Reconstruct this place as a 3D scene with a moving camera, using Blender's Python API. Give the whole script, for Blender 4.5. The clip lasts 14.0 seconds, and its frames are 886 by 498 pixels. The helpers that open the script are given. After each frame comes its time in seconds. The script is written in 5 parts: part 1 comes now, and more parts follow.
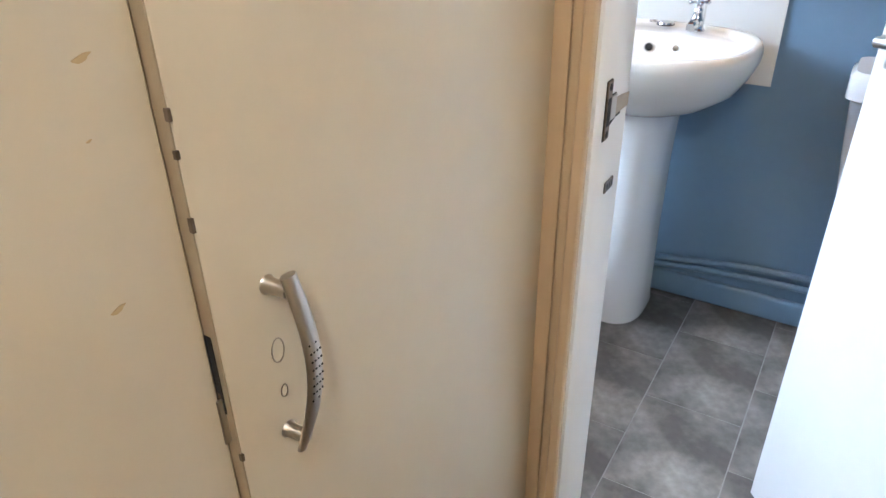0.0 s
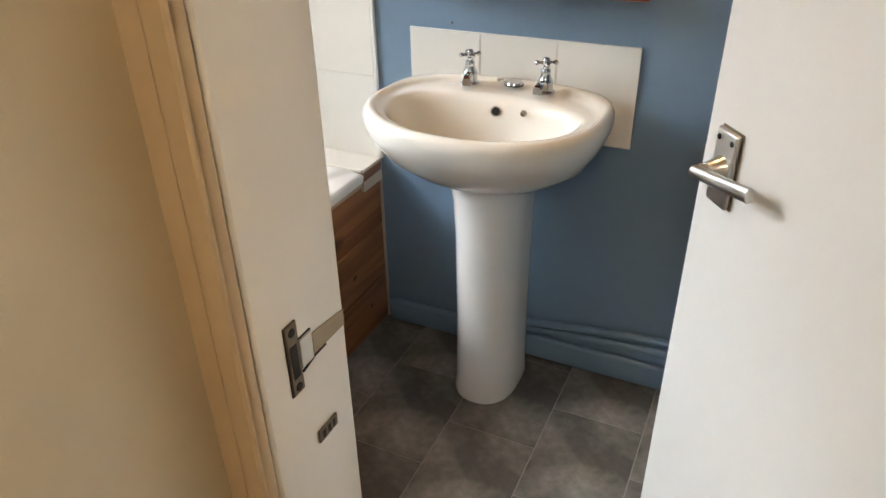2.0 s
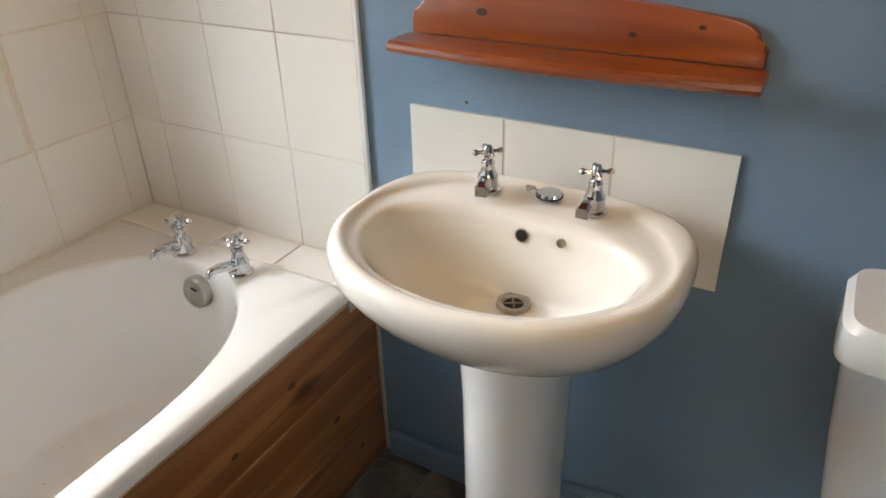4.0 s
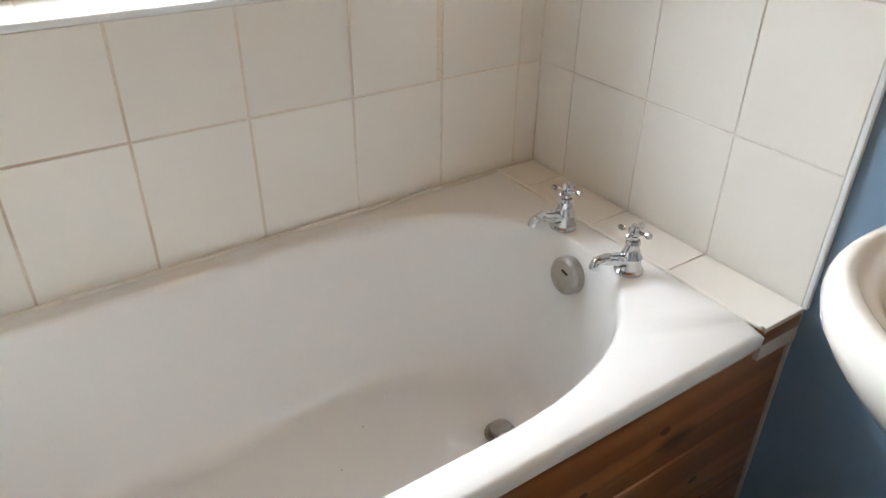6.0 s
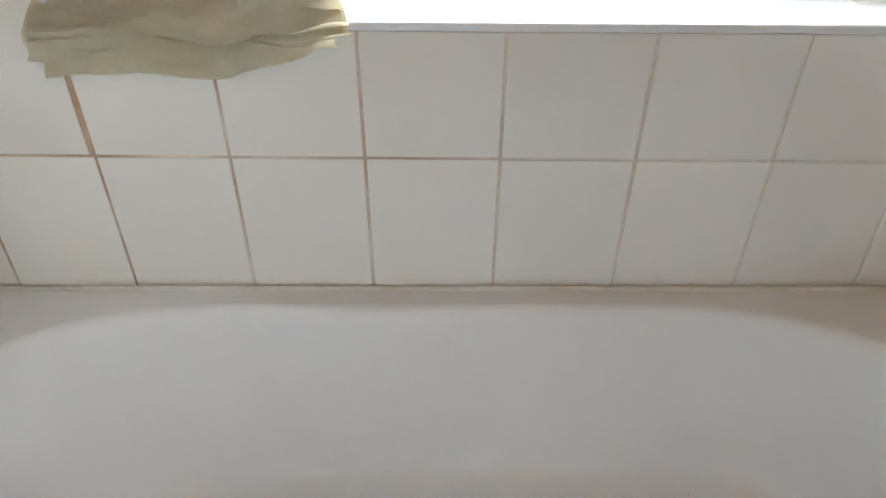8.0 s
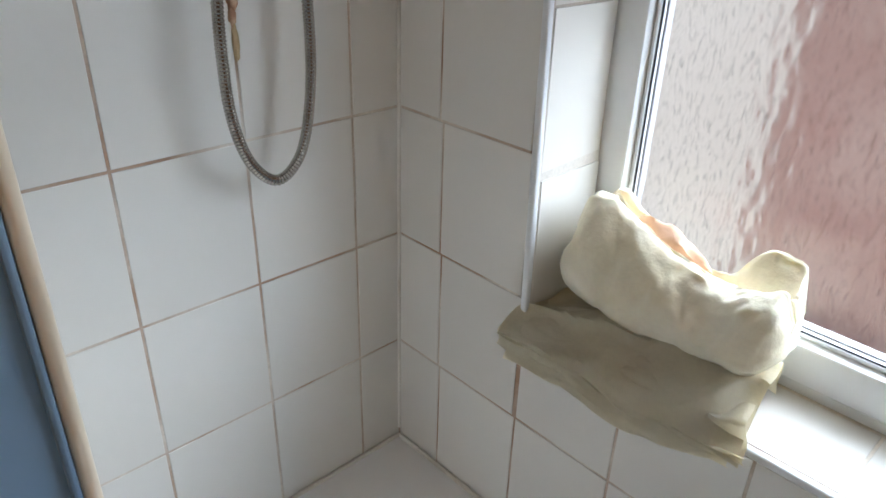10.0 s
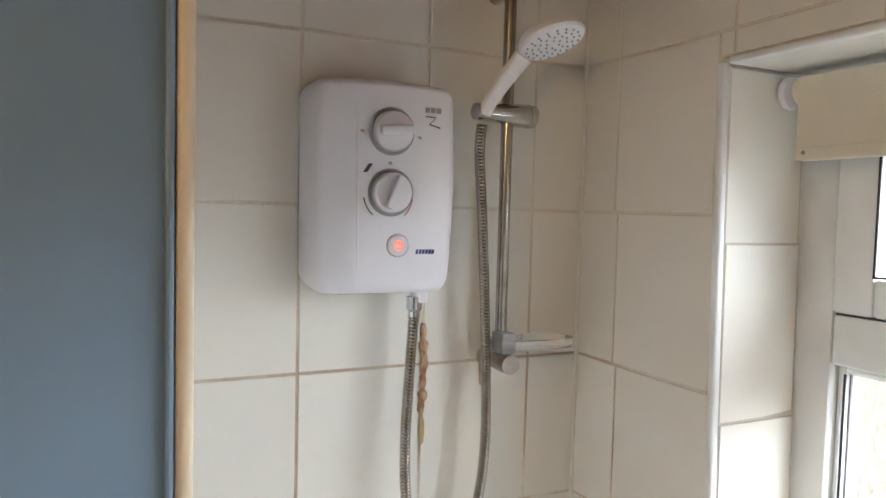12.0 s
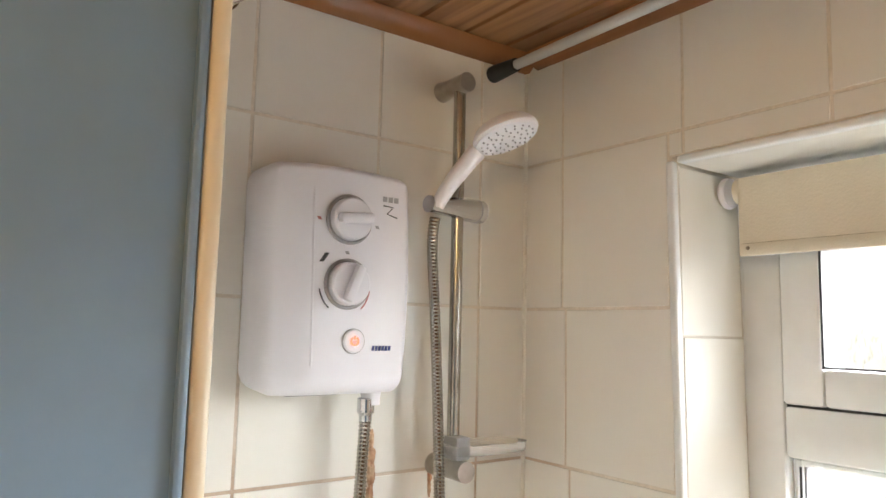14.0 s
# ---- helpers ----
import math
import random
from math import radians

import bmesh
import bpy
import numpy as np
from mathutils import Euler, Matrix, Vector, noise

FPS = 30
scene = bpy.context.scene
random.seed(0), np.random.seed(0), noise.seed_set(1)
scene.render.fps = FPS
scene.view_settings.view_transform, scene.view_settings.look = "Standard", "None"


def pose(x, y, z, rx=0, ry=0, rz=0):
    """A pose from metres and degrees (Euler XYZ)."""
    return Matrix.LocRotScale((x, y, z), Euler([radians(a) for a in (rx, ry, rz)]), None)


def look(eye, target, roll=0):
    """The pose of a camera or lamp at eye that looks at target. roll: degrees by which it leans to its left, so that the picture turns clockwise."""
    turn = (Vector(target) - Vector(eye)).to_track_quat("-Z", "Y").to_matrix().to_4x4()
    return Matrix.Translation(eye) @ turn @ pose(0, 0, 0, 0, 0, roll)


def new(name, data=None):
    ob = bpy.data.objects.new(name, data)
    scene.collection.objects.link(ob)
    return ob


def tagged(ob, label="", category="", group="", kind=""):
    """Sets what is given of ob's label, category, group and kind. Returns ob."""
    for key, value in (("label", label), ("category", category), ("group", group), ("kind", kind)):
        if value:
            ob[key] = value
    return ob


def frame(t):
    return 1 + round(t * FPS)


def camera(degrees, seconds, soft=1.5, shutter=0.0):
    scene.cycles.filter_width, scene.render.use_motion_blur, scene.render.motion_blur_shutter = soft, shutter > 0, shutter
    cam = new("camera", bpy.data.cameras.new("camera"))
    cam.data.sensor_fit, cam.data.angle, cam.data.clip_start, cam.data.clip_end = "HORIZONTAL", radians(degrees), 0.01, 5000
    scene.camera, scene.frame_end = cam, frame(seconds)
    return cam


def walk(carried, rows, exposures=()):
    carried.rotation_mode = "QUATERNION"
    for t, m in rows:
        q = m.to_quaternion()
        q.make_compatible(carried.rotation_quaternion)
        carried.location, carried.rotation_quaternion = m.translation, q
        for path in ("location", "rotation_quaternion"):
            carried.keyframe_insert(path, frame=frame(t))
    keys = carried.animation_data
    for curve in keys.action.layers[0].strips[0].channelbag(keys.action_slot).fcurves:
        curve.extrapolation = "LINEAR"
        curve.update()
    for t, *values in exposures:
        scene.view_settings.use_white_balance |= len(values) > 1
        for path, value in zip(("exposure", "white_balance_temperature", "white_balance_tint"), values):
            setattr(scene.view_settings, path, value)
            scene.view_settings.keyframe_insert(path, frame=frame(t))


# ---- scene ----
cam = camera(64.2, 14.0)

PATH = [
    (0, (1.637, -0.234, 1.279), (0.725, 1.243, 0.286), -1.0),
    (0.3, (1.623, -0.219, 1.284), (0.725, 1.262, 0.284), -1.0),
    (0.5, (1.619, -0.197, 1.288), (0.729, 1.285, 0.282), -1.0),
    (1, (1.658, -0.097, 1.340), (0.793, 1.398, 0.332), -1.0),
    (1.5, (1.694, 0.05, 1.376), (0.9, 1.579, 0.361), -1.3),
    (2, (1.697, 0.148, 1.379), (0.953, 1.703, 0.365), -1.0),
    (2.2, (1.696, 0.194, 1.385), (0.96, 1.752, 0.369), -1.3),
    (4.3, (1.474, 0.736, 1.371), (0.531, 2.206, 0.396), -1.5),
    (4.5, (1.445, 0.742, 1.385), (0.426, 2.154, 0.4), -1.4),
    (5, (1.384, 0.761, 1.376), (0.21, 2.035, 0.376), -1.4),
    (5.5, (1.286, 0.796, 1.334), (-0.043, 1.9, 0.326), -1.1),
    (6, (1.169, 0.758, 1.267), (-0.243, 1.709, 0.218), 0.7),
    (6.5, (1.057, 0.754, 1.25), (-0.339, 1.557, 0.064), 0.9),
    (7, (0.987, 0.792, 1.262), (-0.42, 1.455, 0.005), 0.9),
    (7.2, (0.979, 0.819, 1.252), (-0.501, 1.354, 0.018), 0.5),
    (9.3, (0.831, 0.867, 1.557), (-0.625, 0.124, 0.412), 1.8),
    (9.5, (0.824, 0.879, 1.582), (-0.598, -0.006, 0.496), 2.1),
    (10, (0.785, 0.939, 1.667), (-0.441, -0.335, 0.734), 1.8),
    (10.5, (0.765, 0.986, 1.702), (-0.288, -0.556, 0.988), 1.8),
    (11, (0.757, 1.004, 1.74), (-0.206, -0.676, 1.242), 1.6),
    (11.5, (0.758, 1.002, 1.767), (-0.157, -0.754, 1.485), 1.6),
    (12, (0.761, 1.016, 1.803), (-0.109, -0.781, 1.692), 1.5),
    (12.5, (0.78, 1.024, 1.818), (-0.059, -0.79, 1.884), 1.5),
    (13, (0.807, 1.002, 1.811), (0.0, -0.819, 1.993), 1.6),
    (13.5, (0.83, 0.962, 1.775), (-0.001, -0.844, 1.995), 1.5),
    (14, (0.838, 0.91, 1.771), (-0.33, -0.699, 1.993), 1.3),
]
EXPOSURES = [(0, 1.95, 5200, 10), (0.5, 1.71, 6200, 10), (1, 1.42, 6600, 10), (2.2, 1.2, 6650, 10), (4.3, 1.08, 6700, 10), (5.0, 1.03, 6550, 10), (5.5, 1.0, 6450, 10), (6.5, 1.11, 6250, 10), (7.2, 1.1, 6150, 10), (9.3, 0.25, 5750, 10), (9.9, 0.15, 5800, 10), (10.5, 0.08, 5900, 10), (11.2, 0.42, 6000, 10), (11.7, 0.6, 6050, 10), (12.3, 1.1, 6650, 10), (13, 1.36, 6750, 10), (13.5, 1.42, 6800, 10), (14, 1.38, 6750, 10)]
walk(cam, [(t, look(eye, target, roll)) for t, eye, target, roll in PATH], EXPOSURES)

# ---- world, sun, exposure ----
world = bpy.data.worlds.new("sky")
scene.world = world
world.use_nodes = True
wn = world.node_tree.nodes
sky = wn.new("ShaderNodeTexSky")
sky.sky_type, sky.sun_disc = "NISHITA", False
sky.sun_elevation, sky.sun_rotation = radians(40), radians(109)
wn["Background"].inputs[1].default_value = 0.15
world.node_tree.links.new(sky.outputs[0], wn["Background"].inputs[0])
sun = new("sun", bpy.data.lights.new("sun", "SUN"))
sun.data.energy, sun.data.angle, sun.data.color = 3.0, radians(3), (1, 0.95, 0.88)
sun.matrix_world = look((0, 0, 0), (-1.0, -0.35, -0.9))
# the sky's light above the window
day = new("window_daylight", bpy.data.lights.new("window_daylight", "AREA"))
day.data.shape, day.data.size, day.data.size_y = "RECTANGLE", 5.6, 2.2
day.data.energy, day.data.color = 370, (0.88, 0.95, 1.0)
day.matrix_world = look((-2.0, 1.45, 2.95), (0.0, 0.92, 1.4))

# unseen lamp added to brighten the hall, no fitting is known there
hall_fill = new("hall_fill", bpy.data.lights.new("hall_fill", "POINT"))
hall_fill.data.energy, hall_fill.data.color, hall_fill.data.shadow_soft_size = 7.0, (1, 0.88, 0.72), 0.08
hall_fill.matrix_world = pose(1.85, -0.75, 2.12)
room_lamp = new("bathroom_lamp", bpy.data.lights.new("bathroom_lamp", "POINT"))
room_lamp.data.energy, room_lamp.data.color, room_lamp.data.shadow_soft_size = 5.2, (1, 0.66, 0.29), 0.06
room_lamp.matrix_world = pose(1.36, 1.24, 2.15)


# ---- materials ----
def material(name, color, rough=0.5, metal=0.0, spots=None, grain=0.0, scale=8.0, bump=0.0, bump_scale=60.0, random_value=0.0, coat=0.0, stretch=None, toward=None):
    """A painted, glazed or mineral surface: base colour, blotches at one scale, grain at another, fine relief."""
    m = bpy.data.materials.new(name)
    m.use_nodes = True
    nt = m.node_tree
    b = nt.nodes["Principled BSDF"]
    b.inputs["Roughness"].default_value, b.inputs["Metallic"].default_value = rough, metal
    b.inputs["Coat Weight"].default_value = coat
    co = nt.nodes.new("ShaderNodeTexCoord")
    mp = nt.nodes.new("ShaderNodeMapping")
    nt.links.new(co.outputs["Object"], mp.inputs[0])
    if stretch:
        mp.inputs["Scale"].default_value = stretch
    mix = nt.nodes.new("ShaderNodeMix")
    mix.data_type = "RGBA"
    mix.inputs[6].default_value = (*color, 1)
    mix.inputs[7].default_value = (*(spots or [c * 0.88 for c in color]), 1)
    n1 = nt.nodes.new("ShaderNodeTexNoise")
    n1.inputs["Scale"].default_value, n1.inputs["Detail"].default_value = scale, 5
    nt.links.new(mp.outputs[0], n1.inputs[0])
    ramp = nt.nodes.new("ShaderNodeMapRange")
    ramp.inputs[1].default_value, ramp.inputs[2].default_value = (0.36, 0.62) if toward else (0.42, 0.75)
    nt.links.new(n1.outputs[0], ramp.inputs[0])
    amount = ramp.outputs[0]
    if toward:
        # stains grow scarcer along y from the shower
        sep = nt.nodes.new("ShaderNodeSeparateXYZ")
        nt.links.new(co.outputs["Object"], sep.inputs[0])
        away = nt.nodes.new("ShaderNodeMapRange")
        away.inputs[1].default_value, away.inputs[2].default_value = toward
        away.inputs[3].default_value, away.inputs[4].default_value = 0.04, 1.0
        nt.links.new(sep.outputs[1], away.inputs[0])
        m2 = nt.nodes.new("ShaderNodeMath")
        m2.operation = "MULTIPLY"
        nt.links.new(amount, m2.inputs[0])
        nt.links.new(away.outputs[0], m2.inputs[1])
        # and end above the reach of the spray
        high = nt.nodes.new("ShaderNodeMapRange")
        high.inputs[1].default_value, high.inputs[2].default_value = 1.84, 1.40
        high.inputs[3].default_value, high.inputs[4].default_value = 0.1, 1.0
        nt.links.new(sep.outputs[2], high.inputs[0])
        m5 = nt.nodes.new("ShaderNodeMath")
        m5.operation = "MULTIPLY"
        nt.links.new(m2.outputs[0], m5.inputs[0])
        nt.links.new(high.outputs[0], m5.inputs[1])
        # the window's reveals stay clean
        room = nt.nodes.new("ShaderNodeMapRange")
        room.inputs[1].default_value, room.inputs[2].default_value = -0.030, -0.012
        room.inputs[3].default_value, room.inputs[4].default_value = 0.1, 1.0
        nt.links.new(sep.outputs[0], room.inputs[0])
        m6 = nt.nodes.new("ShaderNodeMath")
        m6.operation = "MULTIPLY"
        nt.links.new(m5.outputs[0], m6.inputs[0])
        nt.links.new(room.outputs[0], m6.inputs[1])
        amount = m6.outputs[0]
    nt.links.new(amount, mix.inputs[0])
    n2 = nt.nodes.new("ShaderNodeTexNoise")
    n2.inputs["Scale"].default_value, n2.inputs["Detail"].default_value = bump_scale, 4
    nt.links.new(mp.outputs[0], n2.inputs[0])
    hsv = nt.nodes.new("ShaderNodeHueSaturation")
    nt.links.new(mix.outputs[2], hsv.inputs["Color"])
    val = nt.nodes.new("ShaderNodeMapRange")
    val.inputs[3].default_value, val.inputs[4].default_value = 1 - grain, 1 + grain
    nt.links.new(n2.outputs[0], val.inputs[0])
    last = val.outputs[0]
    if random_value:
        info = nt.nodes.new("ShaderNodeObjectInfo")
        rv = nt.nodes.new("ShaderNodeMapRange")
        rv.inputs[3].default_value, rv.inputs[4].default_value = 1 - random_value, 1 + random_value
        nt.links.new(info.outputs["Random"], rv.inputs[0])
        mul = nt.nodes.new("ShaderNodeMath")
        mul.operation = "MULTIPLY"
        nt.links.new(last, mul.inputs[0])
        nt.links.new(rv.outputs[0], mul.inputs[1])
        last = mul.outputs[0]
    nt.links.new(last, hsv.inputs["Value"])
    nt.links.new(hsv.outputs[0], b.inputs["Base Color"])
    if bump:
        bp = nt.nodes.new("ShaderNodeBump")
        bp.inputs["Strength"].default_value, bp.inputs["Distance"].default_value = bump, 0.002
        nt.links.new(n2.outputs[0], bp.inputs["Height"])
        nt.links.new(bp.outputs[0], b.inputs["Normal"])
    return m


def wood(name, light, dark, axis, rings=9.0, rough=0.35, coat=0.2, across=1.0, random_value=0.1):
    """Pine: grain stretched along one axis, with a few knots."""
    m = bpy.data.materials.new(name)
    m.use_nodes = True
    nt = m.node_tree
    b = nt.nodes["Principled BSDF"]
    b.inputs["Roughness"].default_value, b.inputs["Coat Weight"].default_value = rough, coat
    co = nt.nodes.new("ShaderNodeTexCoord")
    info = nt.nodes.new("ShaderNodeObjectInfo")
    isl = nt.nodes.new("ShaderNodeNewGeometry")
    shift = nt.nodes.new("ShaderNodeVectorMath")
    shift.operation = "ADD"
    rnd = nt.nodes.new("ShaderNodeMath")
    rnd.operation = "MULTIPLY_ADD"
    rnd.inputs[1].default_value, rnd.inputs[2].default_value = 17.0, 0.0
    add = nt.nodes.new("ShaderNodeMath")
    nt.links.new(info.outputs["Random"], add.inputs[0])
    nt.links.new(isl.outputs["Random Per Island"], add.inputs[1])
    nt.links.new(add.outputs[0], rnd.inputs[0])
    nt.links.new(co.outputs["Object"], shift.inputs[0])
    nt.links.new(rnd.outputs[0], shift.inputs[1])
    mp = nt.nodes.new("ShaderNodeMapping")
    s = [6.0 * across] * 3
    s[axis] = 0.45
    mp.inputs["Scale"].default_value = s
    nt.links.new(shift.outputs[0], mp.inputs[0])
    n = nt.nodes.new("ShaderNodeTexNoise")
    n.inputs["Scale"].default_value, n.inputs["Detail"].default_value, n.inputs["Distortion"].default_value = 1.6, 3, 0.4
    nt.links.new(mp.outputs[0], n.inputs[0])
    mul = nt.nodes.new("ShaderNodeMath")
    mul.operation = "MULTIPLY"
    mul.inputs[1].default_value = rings
    nt.links.new(n.outputs[0], mul.inputs[0])
    fr = nt.nodes.new("ShaderNodeMath")
    fr.operation = "PINGPONG"
    fr.inputs[1].default_value = 1.0
    nt.links.new(mul.outputs[0], fr.inputs[0])
    soft = nt.nodes.new("ShaderNodeMapRange")
    soft.interpolation_type = "SMOOTHSTEP"
    nt.links.new(fr.outputs[0], soft.inputs[0])
    mix = nt.nodes.new("ShaderNodeMix")
    mix.data_type = "RGBA"
    mix.inputs[6].default_value, mix.inputs[7].default_value = (*light, 1), (*dark, 1)
    nt.links.new(soft.outputs[0], mix.inputs[0])
    # knots
    vm = nt.nodes.new("ShaderNodeMapping")
    vs = [5.5] * 3
    vs[axis] = 2.6
    vm.inputs["Scale"].default_value = vs
    nt.links.new(shift.outputs[0], vm.inputs[0])
    v = nt.nodes.new("ShaderNodeTexVoronoi")
    v.inputs["Scale"].default_value = 1.0
    nt.links.new(vm.outputs[0], v.inputs[0])
    kn = nt.nodes.new("ShaderNodeMapRange")
    kn.inputs[1].default_value, kn.inputs[2].default_value = 0.17, 0.08
    nt.links.new(v.outputs["Distance"], kn.inputs[0])
    mix2 = nt.nodes.new("ShaderNodeMix")
    mix2.data_type = "RGBA"
    mix2.inputs[7].default_value = (*[c * 0.25 for c in dark], 1)
    nt.links.new(kn.outputs[0], mix2.inputs[0])
    nt.links.new(mix.outputs[2], mix2.inputs[6])
    hsv = nt.nodes.new("ShaderNodeHueSaturation")
    rv = nt.nodes.new("ShaderNodeMapRange")
    rv.inputs[3].default_value, rv.inputs[4].default_value = 1 - random_value, 1 + random_value
    nt.links.new(isl.outputs["Random Per Island"], rv.inputs[0])
    nt.links.new(rv.outputs[0], hsv.inputs["Value"])
    nt.links.new(mix2.outputs[2], hsv.inputs["Color"])
    nt.links.new(hsv.outputs[0], b.inputs["Base Color"])
    bp = nt.nodes.new("ShaderNodeBump")
    bp.inputs["Strength"].default_value, bp.inputs["Distance"].default_value = 0.25, 0.001
    nt.links.new(soft.outputs[0], bp.inputs["Height"])
    nt.links.new(bp.outputs[0], b.inputs["Normal"])
    return m


def clear(name, color, rough, bump=0.0, scale=60.0, ior=1.3):
    m = material(name, color, rough)
    nt = m.node_tree
    b = nt.nodes["Principled BSDF"]
    for l in list(b.inputs["Base Color"].links):
        nt.links.remove(l)
    b.inputs["Base Color"].default_value = (*color, 1)
    b.inputs["Transmission Weight"].default_value, b.inputs["IOR"].default_value = 1.0, ior
    if bump:
        co = nt.nodes.new("ShaderNodeTexCoord")
        mp = nt.nodes.new("ShaderNodeMapping")
        mp.inputs["Scale"].default_value = (1, 1, 0.45)
        mp.inputs["Rotation"].default_value = (0.5, 0, 0)
        nt.links.new(co.outputs["Object"], mp.inputs[0])
        v = nt.nodes.new("ShaderNodeTexVoronoi")
        v.feature = "SMOOTH_F1"
        v.inputs["Scale"].default_value = scale
        nt.links.new(mp.outputs[0], v.inputs[0])
        wide = nt.nodes.new("ShaderNodeTexNoise")
        wide.inputs["Scale"].default_value, wide.inputs["Detail"].default_value = 16, 2
        nt.links.new(mp.outputs[0], wide.inputs[0])
        both = nt.nodes.new("ShaderNodeMath")
        both.operation = "MULTIPLY_ADD"
        both.inputs[1].default_value = 0.45
        nt.links.new(v.outputs[0], both.inputs[0])
        nt.links.new(wide.outputs[0], both.inputs[2])
        bp = nt.nodes.new("ShaderNodeBump")
        bp.inputs["Strength"].default_value, bp.inputs["Distance"].default_value = bump, 0.006
        nt.links.new(both.outputs[0], bp.inputs["Height"])
        # strokes darkened in the glass colour, painting the shading of its pressed relief
        stretched = nt.nodes.new("ShaderNodeMapping")
        stretched.inputs["Scale"].default_value = (1, 1, 0.3)
        stretched.inputs["Rotation"].default_value = (0.45, 0, 0)
        nt.links.new(co.outputs["Object"], stretched.inputs[0])
        lines = nt.nodes.new("ShaderNodeTexNoise")
        lines.inputs["Scale"].default_value, lines.inputs["Detail"].default_value = 170, 2
        nt.links.new(stretched.outputs[0], lines.inputs[0])
        cut_off = nt.nodes.new("ShaderNodeMapRange")
        cut_off.inputs[1].default_value, cut_off.inputs[2].default_value = 0.56, 0.66
        cut_off.inputs[3].default_value, cut_off.inputs[4].default_value = 0.97, 0.72
        nt.links.new(lines.outputs[0], cut_off.inputs[0])
        shade = nt.nodes.new("ShaderNodeCombineColor")
        for k in range(3):
            nt.links.new(cut_off.outputs[0], shade.inputs[k])
        nt.links.new(shade.outputs[0], b.inputs["Base Color"])
        nt.links.new(bp.outputs[0], b.inputs["Normal"])
    return m


M_TILE = material("glazed_tile", (0.80, 0.77, 0.71), 0.16, spots=(0.77, 0.735, 0.67), scale=3, grain=0.012, bump=0.05, bump_scale=9, random_value=0.02)
M_GROUT = material("stained_grout", (0.72, 0.65, 0.55), 0.85, toward=(1.25, 0.6), spots=(0.40, 0.25, 0.155), scale=5.5, grain=0.2, bump=0.4, bump_scale=160)
M_GROUT_CLEAN = material("pale_grout", (0.72, 0.68, 0.61), 0.85, spots=(0.40, 0.32, 0.25), scale=2.2, grain=0.15, bump=0.4, bump_scale=160)
M_BLUE = material("blue_wall_paint", (0.190, 0.282, 0.388), 0.36, spots=(0.172, 0.258, 0.358), scale=3, grain=0.03, bump=0.25, bump_scale=55)
M_HALL = material("cream_gloss_paint", (0.64, 0.56, 0.42), 0.4, spots=(0.59, 0.50, 0.36), scale=2.5, grain=0.02, bump=0.12, bump_scale=30)
M_TAN = material("tan_gloss_paint", (0.58, 0.43, 0.26), 0.38, spots=(0.53, 0.38, 0.22), scale=4, grain=0.03, bump=0.15, bump_scale=45)
M_WHITE = material("white_gloss_paint", (0.80, 0.78, 0.74), 0.35, spots=(0.76, 0.73, 0.68), scale=2.5, grain=0.015, bump=0.12, bump_scale=35)
M_PVC = material("white_upvc", (0.82, 0.83, 0.83), 0.3, grain=0.01)
M_CERAMIC = material("ceramic", (0.82, 0.81, 0.79), 0.1, spots=(0.81, 0.79, 0.76), scale=2, grain=0.004, coat=0.4)
M_ACRYLIC = material("bath_enamel", (0.80, 0.79, 0.775), 0.14, spots=(0.77, 0.75, 0.72), scale=1.2, grain=0.006, coat=0.3)
M_CHROME = material("chrome", (0.60, 0.61, 0.63), 0.1, 1.0, spots=(0.6, 0.6, 0.6), scale=20, grain=0.02)
M_HOSE = material("hose_steel", (0.43, 0.405, 0.37), 0.24, 1.0, spots=(0.30, 0.265, 0.225), scale=30, grain=0.08)
M_STEEL = material("dull_steel", (0.50, 0.48, 0.45), 0.28, 1.0, spots=(0.32, 0.27, 0.22), scale=30, grain=0.08)
M_OLD = material("worn_brass_nickel", (0.42, 0.37, 0.30), 0.38, 1.0, spots=(0.18, 0.13, 0.09), scale=40, grain=0.1)
M_TARNISH = material("tarnished_metal", (0.17, 0.125, 0.085), 0.45, 0.6, spots=(0.06, 0.045, 0.03), scale=60, grain=0.2)
M_SATIN = material("satin_nickel", (0.52, 0.48, 0.42), 0.33, 1.0, spots=(0.44, 0.40, 0.34), scale=25, grain=0.05)
M_ALU = material("anodised_aluminium", (0.62, 0.61, 0.59), 0.3, 1.0, grain=0.04)
M_DARK = material("black_rubber", (0.018, 0.018, 0.02), 0.6, grain=0.2)
# near black paints the shade inside holes and gaps; also dark screw heads
M_HOLE = material("dark_recess_shade", (0.012, 0.01, 0.009), 0.8, grain=0.2)
M_RING = material("grey_seal", (0.30, 0.30, 0.31), 0.4, grain=0.1)
M_PLASTIC = material("white_plastic", (0.79, 0.775, 0.82), 0.28, spots=(0.76, 0.745, 0.79), grain=0.008)
M_BLUEMARK = material("blue_print", (0.04, 0.06, 0.22), 0.5)
M_BLACKMARK = material("black_print", (0.04, 0.04, 0.045), 0.5)
M_FADED = material("faded_print", (0.36, 0.35, 0.36), 0.5)
M_PINKMARK = material("red_print", (0.55, 0.22, 0.22), 0.5)
M_CLOTH = material("cream_cloth", (0.86, 0.80, 0.63), 0.85, spots=(0.74, 0.65, 0.45), scale=7, grain=0.05, bump=0.5, bump_scale=120)
cloth = M_CLOTH.node_tree.nodes["Principled BSDF"]
cloth.inputs["Subsurface Weight"].default_value, cloth.inputs["Subsurface Scale"].default_value = 0.12, 0.02
cloth.inputs["Subsurface Radius"].default_value = (1.0, 0.8, 0.5)
